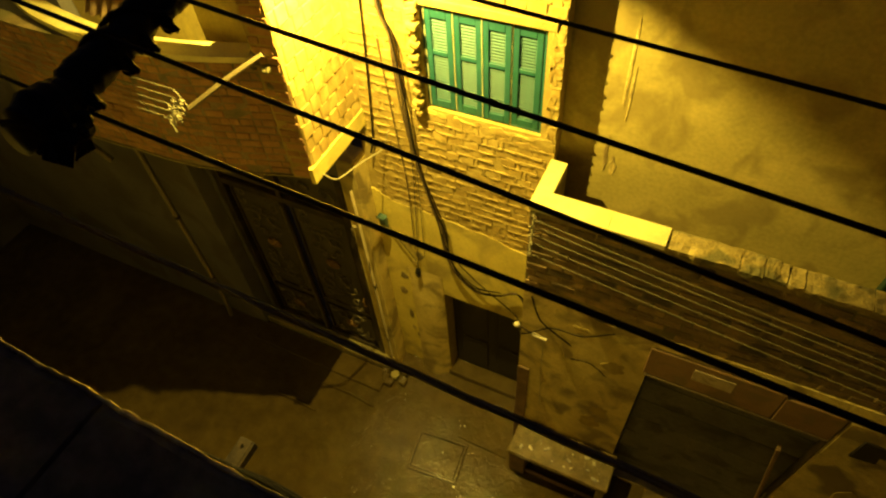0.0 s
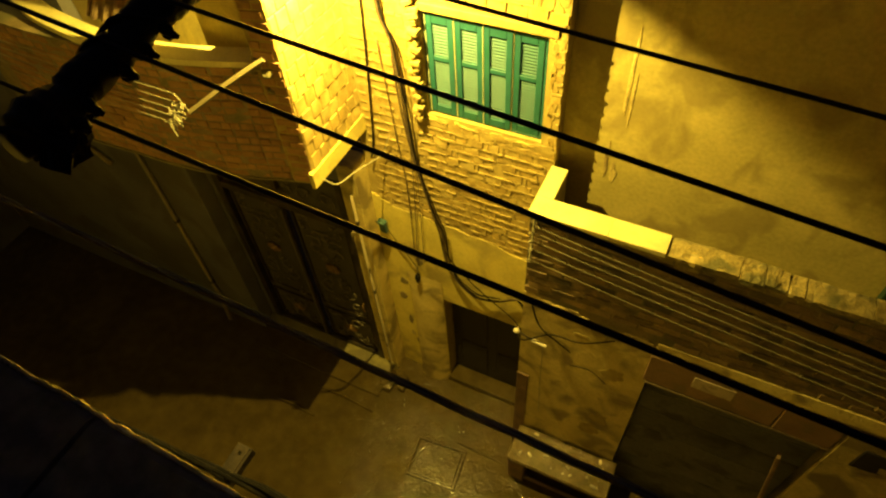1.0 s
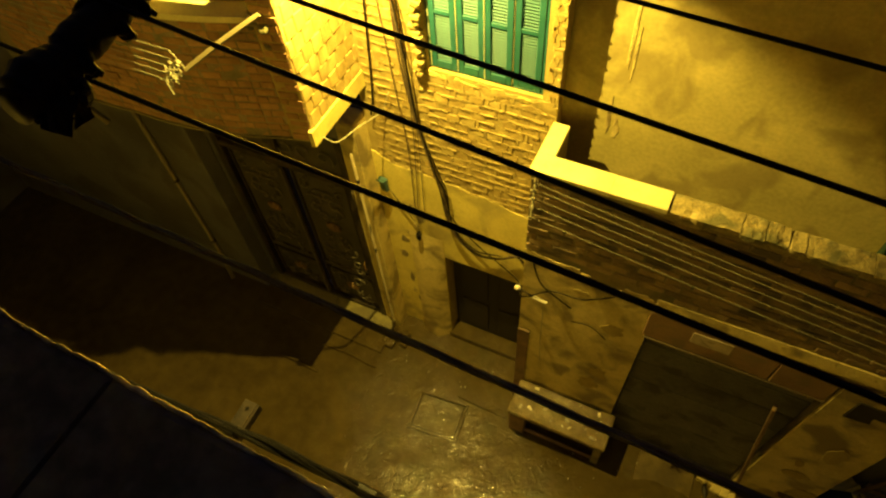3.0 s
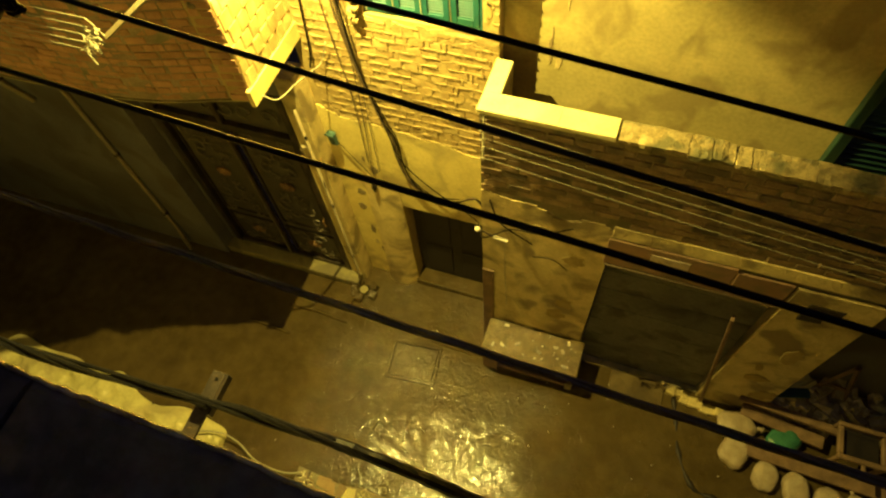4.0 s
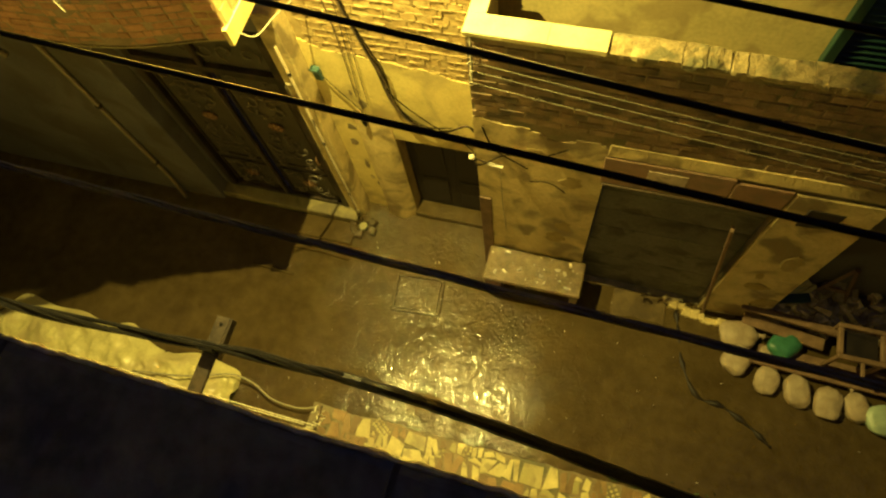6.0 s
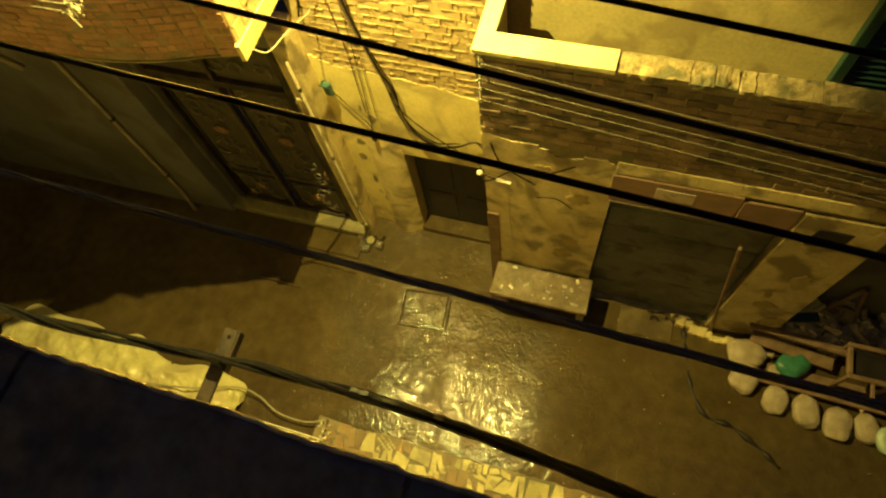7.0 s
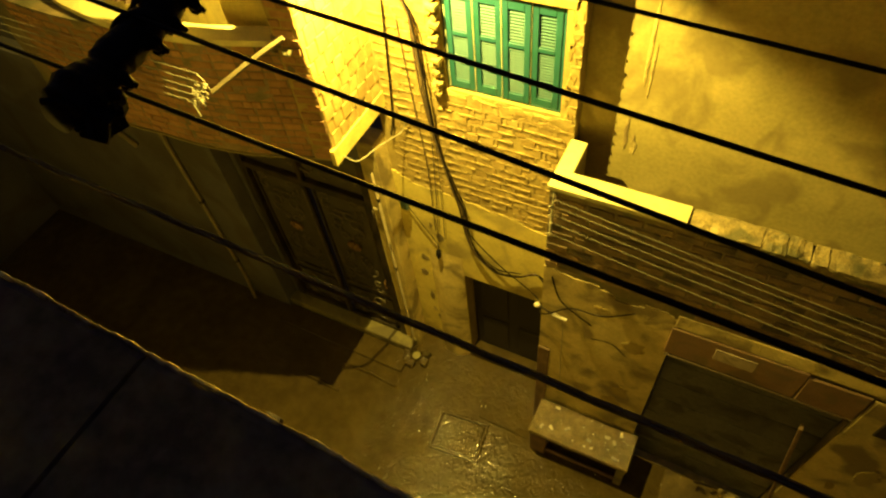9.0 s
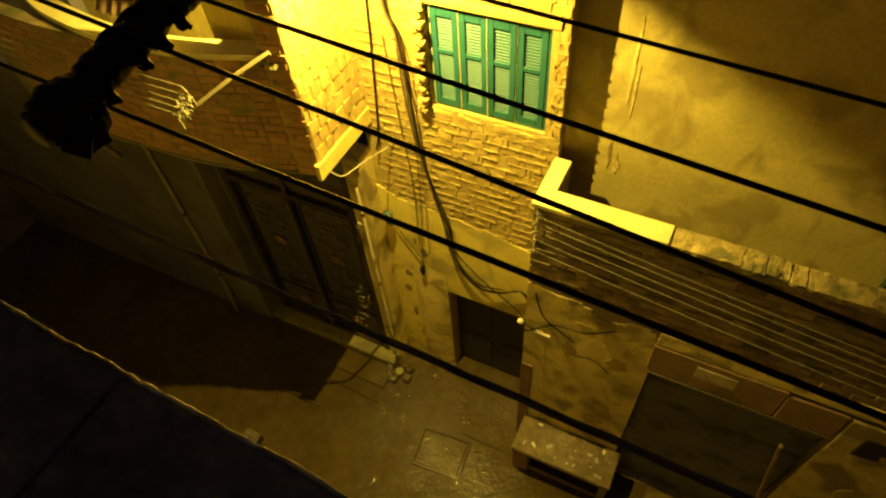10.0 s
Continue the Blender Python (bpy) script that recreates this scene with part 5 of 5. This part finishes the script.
# ---- broken-tile pavement ----
def pavement():
    p = thing("pavement", "pavement strip patched from broken pale tiles and brick", "pavement", kind="structure", at=(0, 0, 0))
    bed = bmesh.new()
    n = 70
    prev = None
    for i in range(n + 1):
        x = -1.25 + 6.8 * i / n
        yf = -2.97 + 0.05 * noise.noise(Vector((x * 2, 0, 8))) + 0.02 * noise.noise(Vector((x * 7, 0, 8)))
        g = lie(x, -3.2)
        row = [bed.verts.new(q) for q in ((x, yf, g - 0.06), (x, yf - 0.01, g + 0.018), (x, -3.6, g + 0.025), (x, -3.6, g - 0.06))]
        if prev:
            for k in range(4):
                bed.faces.new((prev[k], row[k], row[(k + 1) % 4], prev[(k + 1) % 4]))
        prev = row
    bmesh.ops.recalc_face_normals(bed, faces=bed.faces)
    part("mortar_bed", bed, MORTAR_DARK, p)

    cells = []

    def split(x0, y0, x1, y1, d):
        w, h = x1 - x0, y1 - y0
        if (w < 0.31 and h < 0.31 and random.random() < 0.75) or d > 7 or max(w, h) < 0.14:
            cells.append((x0, y0, x1, y1))
            return
        if w > h:
            m = x0 + w * random.uniform(0.35, 0.65)
            split(x0, y0, m, y1, d + 1)
            split(m, y0, x1, y1, d + 1)
        else:
            m = y0 + h * random.uniform(0.3, 0.7)
            split(x0, y0, x1, m, d + 1)
            split(x0, m, x1, y1, d + 1)

    for k in range(9):
        split(-1.15 + k * 0.72, -3.56, -1.15 + (k + 1) * 0.72, -2.99, 0)

    def piece(poly, mat, name):
        bm = bmesh.new()
        cx, cy = sum(q[0] for q in poly) / len(poly), sum(q[1] for q in poly) / len(poly)
        z0, z1 = 0.0, random.uniform(0.028, 0.038)
        lo = [bm.verts.new((x - cx, y - cy, z0)) for x, y in poly]
        hi = [bm.verts.new(((x - cx) * 0.97, (y - cy) * 0.97, z1)) for x, y in poly]
        m = len(poly)
        for i in range(m):
            bm.faces.new((lo[i], lo[(i + 1) % m], hi[(i + 1) % m], hi[i]))
        bm.faces.new(hi)
        bmesh.ops.recalc_face_normals(bm, faces=bm.faces)
        ob = part(name, bm, mat, p)
        ob.location = (cx, cy, lie(cx, -3.2))
        ob.rotation_euler = (random.uniform(-0.015, 0.015), random.uniform(-0.015, 0.015), random.uniform(-0.30, 0.30))

    for x0, y0, x1, y1 in cells:
        g = random.uniform(0.003, 0.009)
        j = lambda: random.uniform(-0.024, 0.024)  # noqa: E731
        a, b, c, d = (x0 + g + j(), y0 + g + j()), (x1 - g + j(), y0 + g + j()), (x1 - g + j(), y1 - g + j()), (x0 + g + j(), y1 - g + j())
        kind = random.random()
        brown = x0 < -0.75 or kind < 0.16 or (x0 > 2.2 and kind < 0.4)
        if kind > 0.90 and not brown:
            mb = bmesh.new()
            cx, cy = (x0 + x1) / 2, (y0 + y1) / 2
            nx, ny = max(2, int((x1 - x0) / 0.042)), max(2, int((y1 - y0) / 0.042))
            for i in range(nx):
                for k in range(ny):
                    px_, py_ = x0 - cx + (i + 0.5) * (x1 - x0) / nx, y0 - cy + (k + 0.5) * (y1 - y0) / ny
                    add_box(mb, (px_ - 0.014, py_ - 0.014, 0.0), (px_ + 0.014, py_ + 0.014, 0.032), 0, None, 0.002)
            ob = part("mosaic_piece", mb, TILE, p, "piece of small square mosaic")
            ob.location = (cx, cy, lie(cx, -3.2))
            ob.rotation_euler = (0, 0, random.uniform(-0.7, 0.7))
            continue
        mat = TILE_BROWN if brown else TILE
        if kind < 0.45 and (x1 - x0) > 0.14:
            u = random.uniform(0.3, 0.7)
            m1 = (a[0] + (b[0] - a[0]) * u, a[1] + (b[1] - a[1]) * u)
            m2 = (d[0] + (c[0] - d[0]) * (1 - u), d[1] + (c[1] - d[1]) * (1 - u))
            s = 0.008
            piece([a, (m1[0] - s, m1[1]), (m2[0] - s, m2[1]), d], mat, "tile")
            piece([(m1[0] + s, m1[1]), b, c, (m2[0] + s, m2[1])], mat, "tile")
        elif kind < 0.75:
            piece([a, b, (c[0] - 0.02, c[1] - random.uniform(0, 0.06)), (d[0] + random.uniform(0, 0.06), d[1])], mat, "tile")
        else:
            piece([a, b, c, d], mat, "tile")
    return p


pavement()


def weeds():
    bm = bmesh.new()
    for _ in range(420):
        x = random.uniform(2.4, 5.2)
        y = -2.93 + random.gauss(0, 0.05) + 0.05 * noise.noise(Vector((x * 2, 0, 0)))
        if noise.noise(Vector((x * 2.5, 3, 0))) < -0.15:
            continue
        h, a = random.uniform(0.02, 0.07), random.uniform(0, 6.28)
        w = random.uniform(0.004, 0.010)
        d = Vector((math.cos(a), math.sin(a), 0))
        e = Vector((-d.y, d.x, 0)) * w
        b = Vector((x, y, lie(x, y) - 0.01))
        t = b + d * h * 0.8 + Vector((0, 0, h))
        vs = [bm.verts.new(q) for q in (b - e, b + e, b + d * h * 0.4 + e + Vector((0, 0, h * 0.7)), t, b + d * h * 0.4 - e + Vector((0, 0, h * 0.7)))]
        bm.faces.new(vs)
    return tagged(part("weeds", bm, GRASS), "low green weeds along the tiled strip", "weeds", kind="stuff")


weeds()

# ---- pipes further along the grey wall ----
downpipe("drainpipe", "pale drainpipe under the balcony end", [(-5.30, -0.456, 4.0), (-5.30, -0.456, 3.2), (-5.02, -0.456, 3.0)], 0.035)

# ---- single bricks of the walls ----
YB = brick_meshes(BRICK, "brick", 0.138, 0.05, 0.079)
DB = brick_meshes(BRICK_DARK, "brick", 0.213, 0.05, 0.074)
RB = brick_meshes(BRICK_RED, "brick", 0.196, 0.05, 0.066)
HB = brick_meshes(BRICK, "brick", 0.116, 0.05, 0.136)


def not_house(u, z):
    x = -1.40 + u
    if z < 3.40 - 0.14 * u + 0.08 * noise.noise(Vector((x * 3, 0, 2))):
        return True
    return -0.83 < x < 0.36 and 4.70 < z < 5.76


lay_bricks(house, YB, (-1.385, 0.0, 0), (1, 0, 0), (0, -1, 0), 1.805, 3.20, 6.40, 0.150, 0.093, not_house, proud=-0.0222)


def mortar_ridges():
    """Ragged mortar squeezed out of the joints, proud of the bricks."""
    bm = bmesh.new()
    z, row = 3.20, 0
    while z < 6.40:
        u = 0.0
        while u < 1.79:
            w = random.uniform(0.03, 0.09)
            x = -1.385 + u
            if not not_house(u + w / 2, z) and noise.noise(Vector((x * 5, z * 6, 1))) > -0.28:
                h = random.uniform(0.007, 0.013)
                add_box(bm, (x, -random.uniform(0.004, 0.011), z - h), (min(x + w + 0.012, 0.418), 0.002, z + h), 0, None, 0.003)
            u += w
        v = 0.075 * (row % 2) + random.uniform(-0.02, 0.02)
        while v < 1.78:
            if 0.01 < v and not not_house(v, z + 0.046) and random.random() < 0.8:
                x = -1.385 + v
                add_box(bm, (x - 0.008, -random.uniform(0.004, 0.009), z + 0.004), (x + 0.008, 0.002, z + 0.089), 0, None, 0.004)
            v += 0.150
        z += 0.093
        row += 1
    return bm


part("mortar_ridges", mortar_ridges(), MORTAR, house, "pale mortar squeezed from the joints")
lay_bricks(low, DB, (XR, FRONT, 0), (1, 0, 0), (0, -1, 0), 3.57, 3.37, 4.40, 0.225, 0.086, lambda u, z: u < 1.25 and z < 3.46, proud=-0.019)
lay_bricks(column, HB, (-1.412, -0.812, 0), (0, 1, 0), (1, 0, 0), 0.80, 4.53, 6.05, 0.130, 0.140, proud=-0.014)
lay_bricks(post, RB, (-1.414, -0.815, 0), (-0.198, -0.039, 0), (0.039, -0.198, 0), 0.195, 4.39, 7.1, 0.205, 0.076, proud=-0.0212)
run = FACE[4:]
for i in range(0, len(run) - 3, 3):
    a, b = run[i], run[min(i + 3, len(run) - 1)]
    d = (b - a).normalized()
    nrm = Vector((-d.y, d.x, 0))
    if nrm.y > 0:
        nrm = -nrm
    lay_bricks(parapet, RB, (a.x, a.y, 0), d, nrm, (b - a).length, 4.385, 5.50, 0.205, 0.0745, lambda u, z, x=a.x: x > -1.56, proud=-0.0205)
